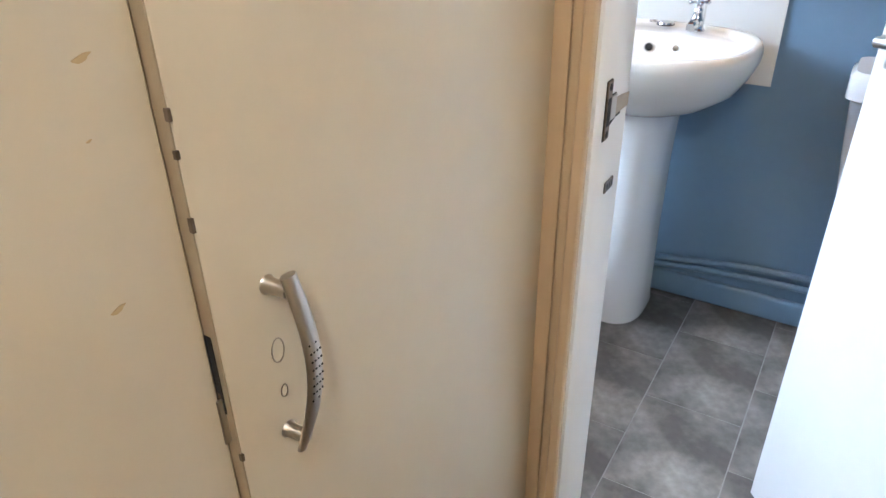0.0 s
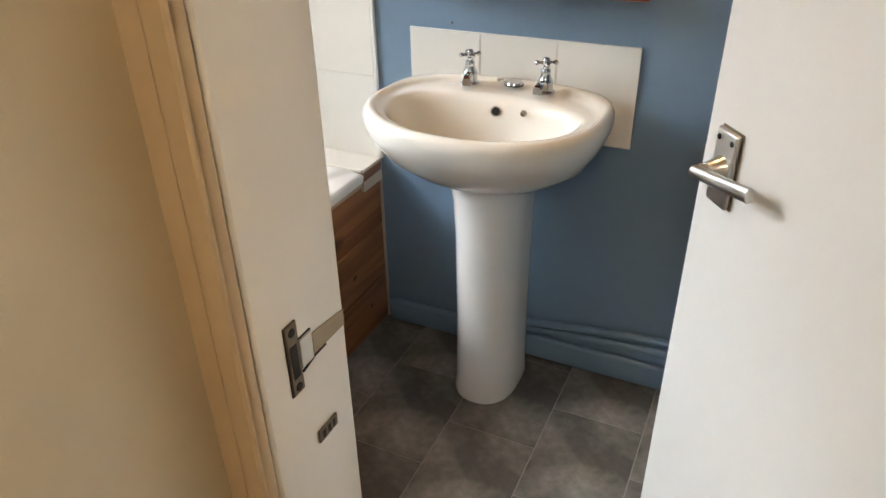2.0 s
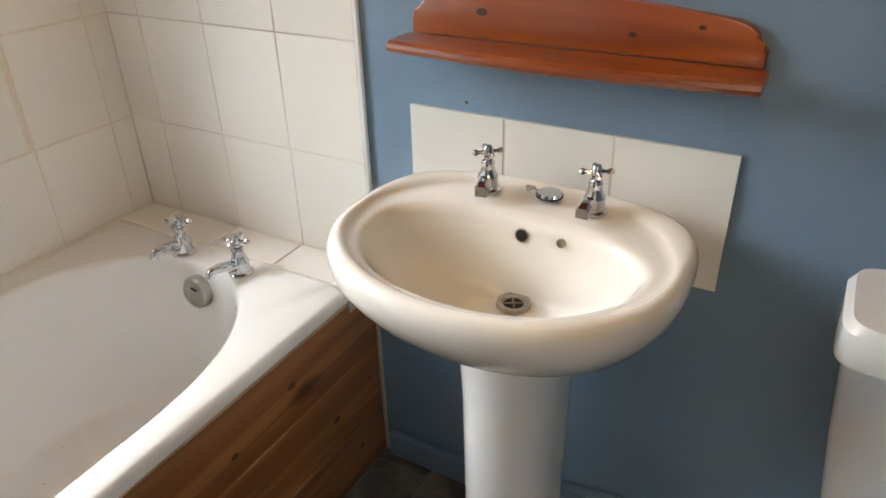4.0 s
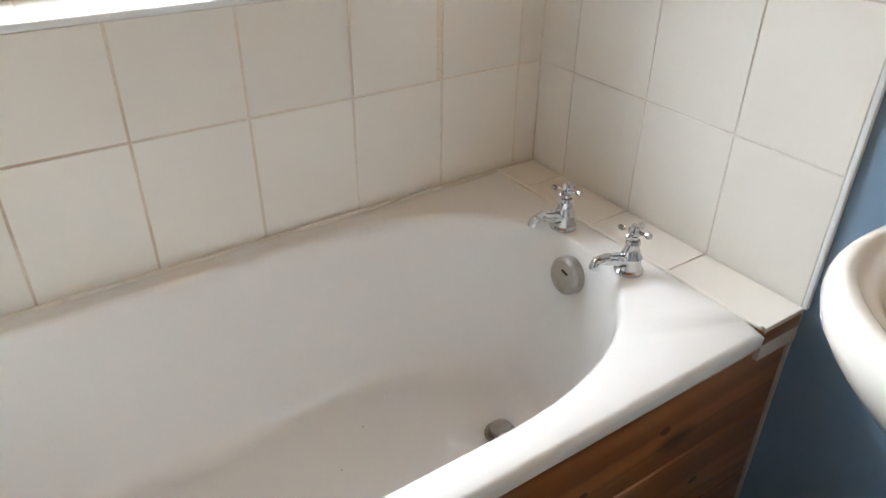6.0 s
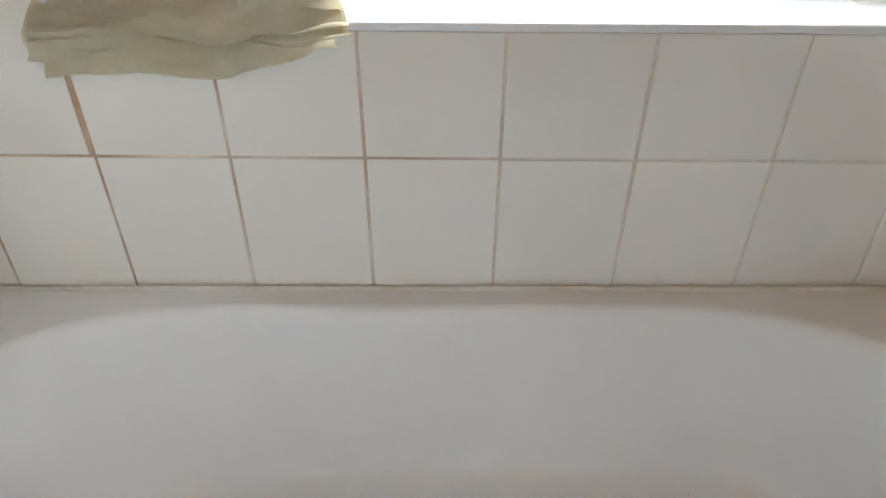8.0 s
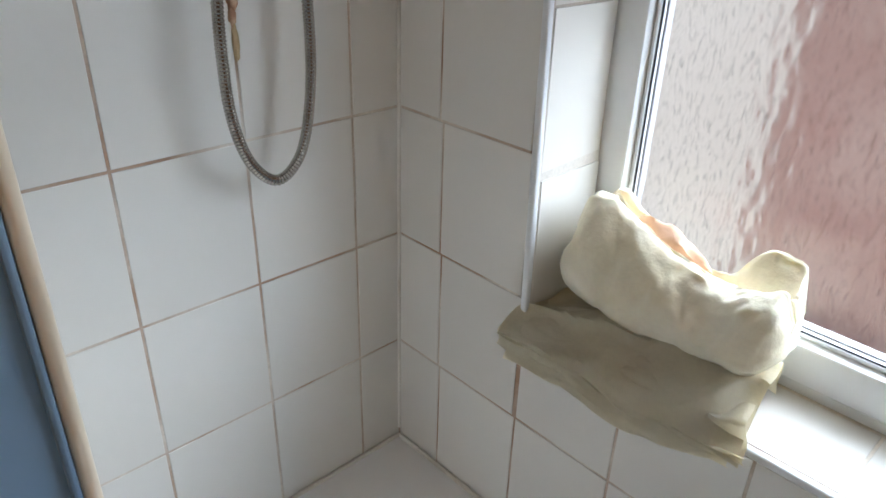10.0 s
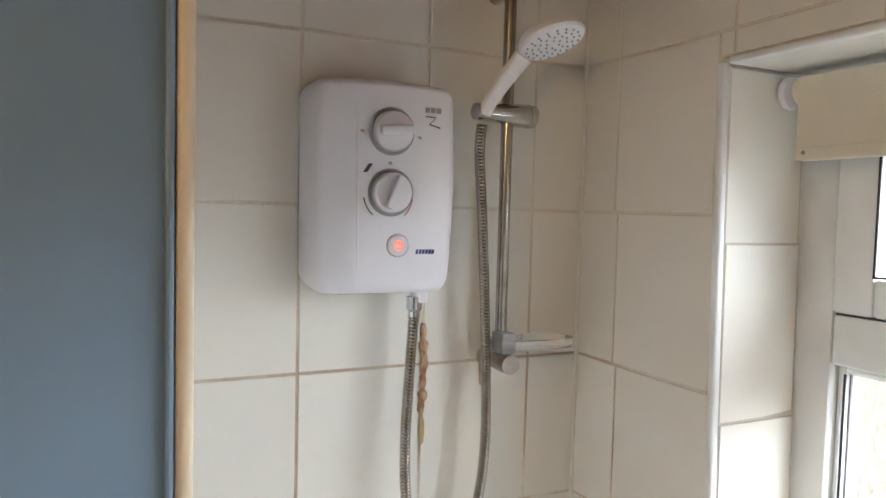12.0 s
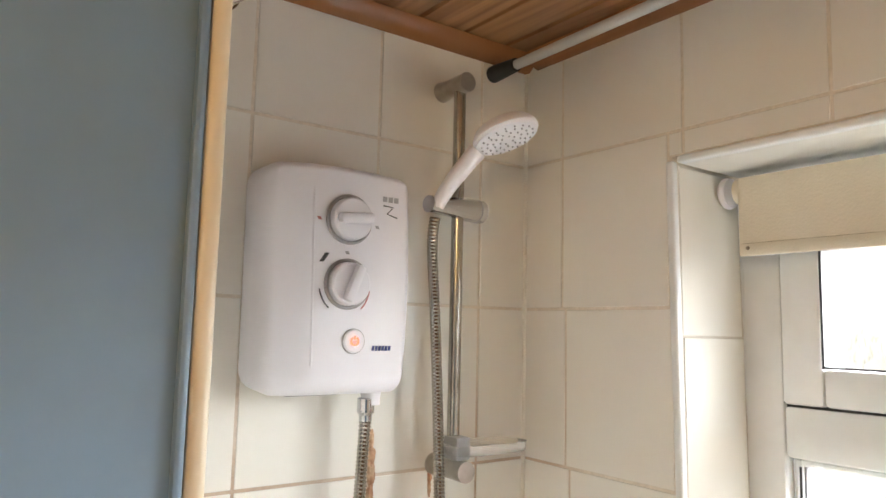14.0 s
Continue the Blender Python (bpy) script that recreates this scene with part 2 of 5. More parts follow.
M_BLIND = material("cream_blind", (0.72, 0.65, 0.53), 0.8, spots=(0.68, 0.61, 0.49), scale=6, grain=0.03, bump=0.3, bump_scale=300)
M_VINYL = material("slate_vinyl", (0.095, 0.085, 0.074), 0.4, spots=(0.33, 0.305, 0.27), scale=5, grain=0.32, bump=0.2, bump_scale=40, random_value=0.18)
M_VINYL_GAP = material("vinyl_joint", (0.30, 0.29, 0.27), 0.6, grain=0.1)
M_CARPET = material("brown_carpet", (0.16, 0.11, 0.075), 0.95, grain=0.3, bump=0.8, bump_scale=260)
M_RUST = material("limescale_rust", (0.40, 0.21, 0.12), 0.8, spots=(0.66, 0.50, 0.33), scale=45, grain=0.25, bump=0.8, bump_scale=90)
M_SEAL = material("silicone_bead", (0.76, 0.73, 0.66), 0.35, spots=(0.64, 0.58, 0.48), scale=9, grain=0.05)
M_TRIM = material("cream_plastic_trim", (0.74, 0.63, 0.47), 0.35, grain=0.03, scale=6)
# brown of bare timber; on the cupboard's dirty edge it also paints in shade
M_EDGE = material("shaded_dirty_brown_edge", (0.36, 0.285, 0.185), 0.5, spots=(0.36, 0.26, 0.16), scale=12, grain=0.15)
# white ceramic with some of the lamp's warm light put into its colour
M_WARM_LIT = material("warm_lit_ceramic", (0.82, 0.785, 0.715), 0.1, spots=(0.81, 0.77, 0.69), scale=2, grain=0.004, coat=0.4)
M_STAIN = material("brown_stain", (0.50, 0.36, 0.18), 0.5, grain=0.1)
M_SHELF = wood("red_stained_pine", (0.35, 0.085, 0.016), (0.23, 0.048, 0.010), 0, rings=7, rough=0.3, coat=0.5)
M_PANEL = wood("varnished_pine_panel", (0.34, 0.135, 0.045), (0.21, 0.075, 0.022), 1, rings=10, rough=0.32, coat=0.4)
M_CEIL = wood("varnished_pine_boards", (0.38, 0.19, 0.08), (0.21, 0.085, 0.03), 1, rings=10, rough=0.35, coat=0.3, across=1.4, random_value=0.15)
M_MOULD = wood("pine_moulding", (0.30, 0.12, 0.04), (0.20, 0.075, 0.025), 0, rings=5, rough=0.35, coat=0.3)
M_KNOT = material("pine_knot", (0.075, 0.028, 0.012), 0.4, spots=(0.03, 0.012, 0.006), scale=60, grain=0.2)
M_RAW = material("raw_timber_edge", (0.52, 0.37, 0.23), 0.7, spots=(0.30, 0.17, 0.09), scale=14, grain=0.15, bump=0.5, bump_scale=70)
M_GLASS = clear("obscured_glass", (0.97, 0.98, 0.98), 0.17, bump=0.8, scale=60)
M_TRAY = clear("clear_plastic", (0.93, 0.94, 0.95), 0.08, ior=1.2)
M_TRAY.node_tree.nodes["Principled BSDF"].inputs["Transmission Weight"].default_value = 0.8
M_PEACH = material("peach_cloth", (0.72, 0.45, 0.30), 0.9, grain=0.05, bump=0.5, bump_scale=120)
M_BRICK = material("red_brick", (0.30, 0.165, 0.13), 0.85, spots=(0.42, 0.31, 0.26), scale=1.6, grain=0.2, bump=0.5, bump_scale=60, random_value=0.25)
# grey puts the shade under the ceiling into the pole's colour
M_POLE = material("shaded_white_pole", (0.52, 0.51, 0.49), 0.4, grain=0.05)
M_MORTAR = material("mortar", (0.42, 0.38, 0.33), 0.9, grain=0.2, bump=0.4)
M_RENDER = material("cream_render", (0.58, 0.54, 0.48), 0.9, grain=0.1, bump=0.5)
M_GRASS = material("ground_paving", (0.25, 0.24, 0.22), 0.9, spots=(0.16, 0.17, 0.12), scale=0.8, grain=0.2)
lit = bpy.data.materials.new("red_neon")
lit.use_nodes = True
lb = lit.node_tree.nodes["Principled BSDF"]
lb.inputs["Base Color"].default_value = (0.7, 0.12, 0.08, 1)
lb.inputs["Emission Color"].default_value, lb.inputs["Emission Strength"].default_value = (1, 0.12, 0.06, 1), 1.2


# ---- mesh helpers ----
def finish(bm, name, mat, smooth=30):
    me = bpy.data.meshes.new(name)
    bmesh.ops.recalc_face_normals(bm, faces=bm.faces[:])
    if smooth:
        lim = math.cos(radians(smooth))
        for f in bm.faces:
            f.smooth = True
        for e in bm.edges:
            e.smooth = len(e.link_faces) == 2 and e.link_faces[0].normal.dot(e.link_faces[1].normal) > lim
    bm.to_mesh(me)
    bm.free()
    for m in (mat if isinstance(mat, (list, tuple)) else [mat]):
        me.materials.append(m)
    return me


def part(name, bm, mat, parent, label="", smooth=30):
    ob = new(name, finish(bm, name, mat, smooth))
    ob.parent = parent
    if label:
        ob["label"] = label
    return ob


def thing(name, at, label, category, group="", kind=""):
    ob = new(name)
    ob.matrix_basis = at if isinstance(at, Matrix) else Matrix.Translation(at)
    return tagged(ob, label, category, group, kind)


def solid(name, bm, mat, label, category, kind="", at=None, smooth=30):
    ob = new(name, finish(bm, name, mat, smooth))
    if at is not None:
        ob.matrix_basis = at
    return tagged(ob, label, category, "", kind)


def box(x0, x1, y0, y1, z0, z1, bevel=0.0, segments=1, bm=None):
    bm = bm or bmesh.new()
    made = bmesh.ops.create_cube(bm, size=1, matrix=Matrix.LocRotScale(((x0 + x1) / 2, (y0 + y1) / 2, (z0 + z1) / 2), None, (x1 - x0, y1 - y0, z1 - z0)))
    if bevel:
        edges = {e for v in made["verts"] for e in v.link_edges}
        bmesh.ops.bevel(bm, geom=list(edges), offset=bevel, segments=segments, profile=0.5, affect="EDGES")
    return bm


def loft(rings, cap0=True, cap1=True, bm=None, closed=True):
    """Skin between rings of equally many points."""
    bm = bm or bmesh.new()
    rows = [[bm.verts.new(p) for p in r] for r in rings]
    n = len(rows[0])
    for a, b in zip(rows, rows[1:]):
        for i in range(n if closed else n - 1):
            j = (i + 1) % n
            bm.faces.new((a[i], a[j], b[j], b[i]))
    if cap0:
        bm.faces.new(rows[0][::-1])
    if cap1:
        bm.faces.new(rows[-1])
    return bm


def lathe(profile, n=20, m=None, cap0=True, cap1=True, bm=None):
    """Turned shape from (radius, z) pairs, moved by m."""
    m = m or Matrix()
    rings = [[m @ Vector((r * math.cos(2 * math.pi * i / n), r * math.sin(2 * math.pi * i / n), z)) for i in range(n)] for r, z in profile]
    return loft(rings, cap0, cap1, bm)


def spline(points, steps=8):
    pts = [Vector(p) for p in points]
    out = []
    for i in range(len(pts) - 1):
        p0, p1, p2, p3 = pts[max(i - 1, 0)], pts[i], pts[i + 1], pts[min(i + 2, len(pts) - 1)]
        for k in range(steps):
            t = k / steps
            out.append(0.5 * (2 * p1 + (p2 - p0) * t + (2 * p0 - 5 * p1 + 4 * p2 - p3) * t * t + (3 * p1 - p0 - 3 * p2 + p3) * t ** 3))
    return out + [pts[-1]]


def tube(path, radius, n=12, bm=None, ribs=0.0, cap=True):
    """A round bar along a path; radius may be a list; ribs makes a coiled hose."""
    path = [Vector(p) for p in path]
    rings, up = [], None
    for i, p in enumerate(path):
        d = (path[min(i + 1, len(path) - 1)] - path[max(i - 1, 0)]).normalized()
        if up is None:
            up = d.orthogonal().normalized()
        up = (up - d * up.dot(d)).normalized()
        side = d.cross(up)
        r = radius[i] if isinstance(radius, (list, tuple)) else radius
        if ribs and i % 2:
            r *= 1 - ribs
        rings.append([p + (up * math.cos(2 * math.pi * k / n) + side * math.sin(2 * math.pi * k / n)) * r for k in range(n)])
    return loft(rings, cap, cap, bm)


def resample(path, step):
    out, carry = [path[0]], 0.0
    for a, b in zip(path, path[1:]):
        length = (b - a).length
        d = step - carry
        while d <= length:
            out.append(a.lerp(b, d / length))
            d += step
        carry = length - (d - step)
    return out


def oval(cx, cy, a, front, back, z, n=48, power=2.0, back_power=2.0):
    """Egg-shaped ring: half width a, its own depth to the front (-y) and the back."""
    out = []
    for i in range(n):
        t = 2 * math.pi * i / n
        c, s = math.cos(t), math.sin(t)
        p = back_power if s > 0 else power
        x = math.copysign(abs(c) ** (2 / p), c)
        y = math.copysign(abs(s) ** (2 / p), s)
        out.append(Vector((cx + a * x, cy + (back if s > 0 else front) * y, z)))
    return out


def extrude_outline(outline, depth, bm=None, bevel=0.0, segments=2):
    """A flat outline in x and z, given depth along y from 0 to -depth."""
    bm = bm or bmesh.new()
    a = [bm.verts.new((x, 0, z)) for x, z in outline]
    b = [bm.verts.new((x, -depth, z)) for x, z in outline]
    n = len(a)
    bm.faces.new(a)
    front = bm.faces.new(b[::-1])
    for i in range(n):
        bm.faces.new((a[i], a[(i + 1) % n], b[(i + 1) % n], b[i]))
    if bevel:
        bmesh.ops.bevel(bm, geom=list(front.edges), offset=bevel, segments=segments, profile=0.5, affect="EDGES")
    return bm


# ---- plan ----
END = 1.80        # face of the tiles on the basin wall
RIM = 0.565       # top of the bath
CEIL = 2.255
ROWS = [0.806, 1.056, 1.306, 1.556, 1.806, 2.056]
HEAD, SILL = 2.010, 1.010
WIN0, WIN1 = 0.316, 1.515
LEAN = -0.020      # the reveal by the shower leans this much to the metre
T = 0.0013        # depth of the joints

# ---- structure ----
floor_bathroom = solid("floor_bathroom", box(-0.25, 2.35, 0.46, 2.0, -0.1, -0.0012), M_VINYL_GAP, "slate grey vinyl tile floor with pale joints", "floor", "structure", smooth=0)
solid("floor_hall", box(1.30, 2.35, -1.8, 0.455, -0.1, -0.003), M_CARPET, "brown carpet floor of the hall", "floor", "structure", smooth=0)
bm = box(-0.25, -T, -0.15, 2.0, -0.1, SILL - T)
box(-0.25, -T, -0.15, WIN0 - T - 0.011, SILL - T, HEAD + 0.01, bm=bm)
box(-0.25, -T, WIN1 + T, 2.0, SILL - T, HEAD + 0.01, bm=bm)
box(-0.25, -T, -0.15, 2.0, HEAD + 0.01, 2.5, bm=bm)
wall_window = solid("wall_window", bm, M_GROUT, "white tiled wall with brown-stained grout round the window", "wall", "structure", smooth=0)
wall_shower = solid("wall_shower", box(-T, 0.71, -0.15, -T, -0.1, 2.5), M_GROUT, "white tiled shower wall with rusty grout", "wall", "structure", smooth=0)
wall_basin_tiled = solid("wall_basin_tiled", box(-T, 0.706, END + T, 2.0, -0.1, 2.5), M_GROUT_CLEAN, "cream tiled wall at the tap end of the bath", "wall", "structure", smooth=0)
wall_basin = solid("wall_basin", box(0.706, 2.35, END + 0.008, 2.0, -0.1, 2.5), M_BLUE, "blue painted wall behind the basin", "wall", "structure", smooth=0)
solid("wall_right", box(2.20, 2.35, 0.55, END + 0.008, -0.1, 2.5), M_BLUE, "blue painted side wall of the bathroom", "wall", "structure", smooth=0)
wall_nib = solid("wall_nib", box(0.712, 1.30, -0.15, 0.50, -0.1, 2.5, 0.004, 2), M_BLUE, "blue painted return wall beside the shower", "wall", "structure")
bm = box(2.07, 2.35, 0.44, 0.55, -0.1, 2.5)
box(1.302, 2.07, 0.44, 0.55, 2.06, 2.5, bm=bm)
box(1.302, 1.345, 0.455, 0.55, -0.1, 2.06, bm=bm)
solid("wall_doorway", bm, M_BLUE, "blue painted wall round the bathroom doorway", "wall", "structure", smooth=0)
solid("wall_hall_left", box(1.25, 1.342, -1.8, -0.0215, -0.1, 2.5, 0.003), M_HALL, "cream gloss painted hall panelling with brown marks", "wall", "structure")
# unseen walls and ceiling added to enclose the hall and bounce its light
solid("wall_hall_right", box(2.22, 2.35, -1.8, 0.44, -0.1, 2.5), M_HALL, "unseen cream wall added to close the hall's side", "wall", "structure", smooth=0)
solid("wall_hall_back", box(1.25, 2.35, -1.95, -1.8, -0.1, 2.5), M_HALL, "unseen cream wall added at the end of the hall", "wall", "structure", smooth=0)
solid("ceiling_hall", box(1.25, 2.35, -1.95, 0.44, 2.32, 2.42), M_WHITE, "unseen white ceiling added over the hall", "ceiling", "structure", smooth=0)
bm = bmesh.new()
x = -0.02
while x < 2.3:
    box(x + 0.001, x + 0.089, -0.02, END + 0.05, CEIL, CEIL + 0.012, 0.004, bm=bm)
    x += 0.09
box(-0.25, 2.35, 0.0, 2.0, CEIL + 0.013, CEIL + 0.05, bm=bm)
solid("ceiling_bathroom", bm, M_CEIL, "varnished pine tongue and groove ceiling boards with knots", "ceiling", "structure")


def quadrant(length):
    bm = bmesh.new()
    prof = [(0, 0), (0, -0.028), (0.008, -0.026), (0.018, -0.018), (0.025, -0.008), (0.027, 0)]
    return loft([[Vector((s, y, z)) for y, z in prof] for s in (0, length)], bm=bm)


for name, m, length in (("cornice_shower", pose(0.0, 0.001, CEIL - 0.001), 0.71), ("cornice_window", pose(0.001, END - 0.03, CEIL - 0.001, 0, 0, -90), END - 0.06), ("cornice_basin", pose(2.2, END - 0.001, CEIL - 0.001, 0, 0, 180), 2.2)):
    solid(name, quadrant(length), M_MOULD, "dark pine moulding round the timber ceiling", "moulding", "structure", at=m)

# unseen holders added above the hall fill and the bathroom lamp
for x, y, z in ((1.85, -0.75, 2.319), (1.36, 1.24, CEIL - 0.001)):
    fit = thing("added_lamp_holder", (x, y, z), "small white lamp holder added unseen on the ceiling", "ceiling lamp", "lamp holders")
    part("rose", lathe([(0.045, 0.0), (0.045, -0.008), (0.030, -0.022), (0.012, -0.026)], 24), M_PLASTIC, fit)

# ---- bathroom doorway: lining, keep, door ----
lining = solid("door_lining", box(1.345, 1.403, 0.452, 0.561, 0, 2.05, 0.003, 2), M_WHITE, "chipped white gloss door lining with an old lock keep", "door frame", "structure")
part("back_band", box(1.347, 1.3735, 0.4400, 0.4515, 0, 2.05, 0.003, 2), M_TAN, lining, "tan painted inner band")
part("lining_face", box(1.3745, 1.400, 0.437, 0.4515, 0, 2.05, 0.005, 3), M_TAN, lining, "tan painted hall edge of the lining")
part("stop_bead", box(1.388, 1.4025, 0.4305, 0.4365, 0, 2.05, 0.002), M_TAN, lining, "tan painted bead")
keep = thing("lock_keep", (1.4032, 0.494, 1.026), "worn metal lock keep let into the door lining", "lock keep")
bm = box(0, 0.0010, -0.0146, 0.0010, -0.0333, 0.0343)
box(0, 0.0010, 0.0010, 0.0178, -0.0145, 0.0150, bm=bm)
part("keep_recess", bm, M_HOLE, keep, "black sheet painting the shade of the gap round the keep")
part("keep_plate", box(0.0004, 0.0024, -0.0140, 0.0004, -0.0325, 0.0335, 0.0006), M_TARNISH, keep)
part("keep_hole", box(0.0020, 0.0028, -0.0115, -0.0030, -0.0165, 0.0150), M_HOLE, keep)
part("keep_tongue", box(0.0004, 0.0026, 0.0004, 0.0170, -0.0135, 0.0140, 0.0006), M_SATIN, keep, "bright worn metal tongue")
part("keep_lip", loft([[Vector((0.0004, y, a)), Vector((0.0014, y, a)), Vector((0.0014, y, b)), Vector((0.0004, y, b))] for y, a, b in ((0.0186, -0.012, 0.009), (0.0640, -0.0125, 0.003))]), M_EDGE, keep, "bare brown rebate beside the keep")
part("lip_edge", loft([[Vector((0.0006, y, a - 0.0022)), Vector((0.0018, y, a - 0.0022)), Vector((0.0018, y, a)), Vector((0.0006, y, a))] for y, a in ((0.0020, -0.0165), (0.0200, -0.0120), (0.0350, -0.0122))]), M_HOLE, keep, "dark chipped edge")
for z in (-0.026, 0.027):
    part("screw", lathe([(0.0042, 0.0022), (0.0036, 0.0031), (0.001, 0.0031)], 10, pose(0, -0.0068, z, 0, 90, 0)), M_HOLE, keep)
bolt_keep = thing("bolt_keep", (1.4032, 0.518, 0.927), "small dark metal bolt keep in the door lining", "bolt keep")
part("bolt_plate", box(0, 0.0020, -0.014, 0.014, -0.0068, 0.0068, 0.0006), M_TARNISH, bolt_keep)
for y in (-0.007, 0.001, 0.008):
    part("bolt_hole", box(0.0016, 0.0022, y - 0.002, y + 0.002, -0.004, 0.004), M_HOLE, bolt_keep)
solid("door_lining_right", box(2.012, 2.068, 0.44, 0.567, 0, 2.05, 0.003), M_WHITE, "white gloss door lining on the hinge side", "door frame", "structure")
solid("door_lining_head", box(1.405, 2.010, 0.44, 0.567, 2.0, 2.05, 0.003), M_WHITE, "white gloss head of the door lining", "door frame", "structure")

HINGE, TIP = Vector((2.030, 0.590)), Vector((1.670, 1.082))
way = TIP - HINGE
turn = math.degrees(math.atan2(way.y, way.x))
WIDE = way.length
door = thing("door_bathroom", pose(HINGE.x, HINGE.y, 0.008, 0, 0, turn), "white gloss painted flush door standing open", "door", "", "structure")
part("door_leaf", box(0, WIDE, 0, 0.040, 0, 1.985, 0.002, 2), M_WHITE, door)
# the lever handle sits on the face towards the hall
lever = part("handle_plate", box(WIDE - 0.078, WIDE - 0.034, 0.042, 0.050, 0.965, 1.062, 0.004, 3), M_ALU, door, "aluminium lever handle plate")
part("plate_base", box(WIDE - 0.079, WIDE - 0.033, 0.0402, 0.0418, 0.964, 1.063, 0.0007), M_OLD, lever, "yellowed plate edge")
part("lever_boss", lathe([(0.017, 0.0), (0.015, 0.004), (0.011, 0.012), (0.0095, 0.020)], 18, pose(WIDE - 0.056, 0.050, 1.014, -90, 0, 0)), M_ALU, lever)
part("spindle", tube(spline([(WIDE - 0.056, 0.060, 1.014), (WIDE - 0.055, 0.070, 1.013), (WIDE - 0.053, 0.076, 1.012)], 5), 0.0088, 12), M_ALU, lever)
bar = []
for i in range(11):
    a = i / 10
    c = Vector((WIDE - 0.046 - 0.102 * a, 0.078 - 0.008 * a, 1.009 + 0.013 * a))
    hh, dd = 0.0085 + 0.0012 * a, 0.0075 - 0.0025 * a
    bar.append([c + Vector((0, dd * math.cos(t), hh * math.sin(t))) for t in [2 * math.pi * k / 14 for k in range(14)]])
part("lever_bar", loft(bar), M_ALU, lever)
for x in (WIDE - 0.070, WIDE - 0.042):
    part("screw", lathe([(0.0038, 0), (0.0034, 0.001), (0.001, 0.001)], 10, pose(x, 0.050, 1.050, -90, 0, 0)), M_HOLE, lever)

# ---- hall cupboard door with a pull handle ----
cup = thing("door_cupboard", pose(1.315, 0.445, 0.01, 0, 0, -0.5) @ Matrix.Translation((0, -0.466, 0)), "cream gloss painted flush cupboard door, nearly shut, with a lock pocket", "door", "", "structure")
part("cupboard_leaf", box(0, 0.040, 0, 0.466, 0, 2.02, 0.003, 2), M_HALL, cup)
# strip darkens the leaf's edge, shade put into its colour
part("lock_edge", box(0.0012, 0.0385, -0.0006, 0.0006, 0.002, 2.018), M_EDGE, cup, "dirty door edge, browned to paint in its shade")
part("lock_pocket", box(0.006, 0.0345, -0.0014, 0.002, 0.962, 1.021), M_HOLE, cup, "lock pocket, a dark block painting its inner shade")
part("lock_case", box(0.010, 0.033, -0.0024, 0.001, 0.963, 0.978, 0.001), M_TARNISH, cup, "rusty lock case")
for z, s in ((1.157, 0.007), (1.136, 0.005), (1.096, 0.009), (0.926, 0.006)):
    part("chipped_hole", box(0.0370, 0.0403, -0.0012, 0.0012, z - s / 2, z + s / 2, 0.0004), M_TARNISH, cup)
rings = []
for i in range(19):
    a = i / 18
    bow = math.sin(math.pi * a)
    w = 0.0056 + 0.0016 * math.sin(math.pi * (0.15 + 0.7 * a)) - 0.0026 * max(0, a - 0.75) / 0.25
    rings.append([Vector((0.0580 - 0.004 * a + 0.012 * bow + 0.0030 * math.cos(t), 0.044 - 0.006 * a + 0.005 * bow + w * math.sin(t), 1.0475 - 0.139 * a)) for t in [2 * math.pi * k / 16 for k in range(16)]])
pull = part("pull_handle", loft(rings), M_SATIN, cup, "flat satin nickel bow pull handle with dimples", smooth=50)
for z, y in ((1.036, 0.043), (0.918, 0.041)):
    part("post", tube([(0.0402, y, z), (0.0425, y, z), (0.0575, y + 0.0005, z)], [0.0068, 0.0054, 0.0050], 14), M_SATIN, pull)
for i in range(8):
    for j in range(4):
        if i in (0, 7) and j % 2:
            continue
        a = 0.34 + i * 0.045
        bow = math.sin(math.pi * a)
        part("dimple", lathe([(0.0009, 0.0), (0.0007, 0.0005)], 8, pose(0.0580 - 0.004 * a + 0.012 * bow + 0.0027, 0.044 - 0.006 * a + 0.005 * bow + (j - 1.5) * 0.0028, 1.0475 - 0.139 * a, 0, 90, 0)), M_HOLE, pull)
for y, z, r in ((0.043, 0.985, 0.0078), (0.043, 0.951, 0.0042)):
    part("old_mark", tube([Vector((0.0402, y + r * 0.7 * math.cos(t), z + r * 1.2 * math.sin(t))) for t in [2 * math.pi * k / 16 for k in range(17)]], 0.0005, 5), M_OLD, cup, "mark of an older handle")
strike = thing("strike_plate", (1.342, -0.0215, 0.966), "tarnished strike plate on the edge of the hall panelling", "strike plate")
part("plate", box(-0.020, 0.0012, -0.0002, 0.0014, -0.022, 0.022, 0.0005), M_TARNISH, strike)
part("plate_lip", box(0.0003, 0.0022, -0.0050, 0.0012, -0.018, 0.018, 0.0006), M_SATIN, strike, "bent bright lip")
for y, z, w in ((-0.053, 1.201, 0.0045), (-0.069, 1.078, 0.004), (-0.060, 1.165, 0.0015)):
    t = thing("paint_chip", pose(1.3422, y, z, 0, 0, 0), "brown chip in the cream paint of the panelling", "paint chip", "chips in the paint")
    part("chip", loft([[Vector((s, w * math.cos(a) * (1 + 0.3 * math.sin(3 * a)), w * 0.38 * math.sin(a) + 0.25 * w * math.cos(a))) for a in [2 * math.pi * k / 14 for k in range(14)]] for s in (-0.001, 0.0004)]), M_STAIN, t)

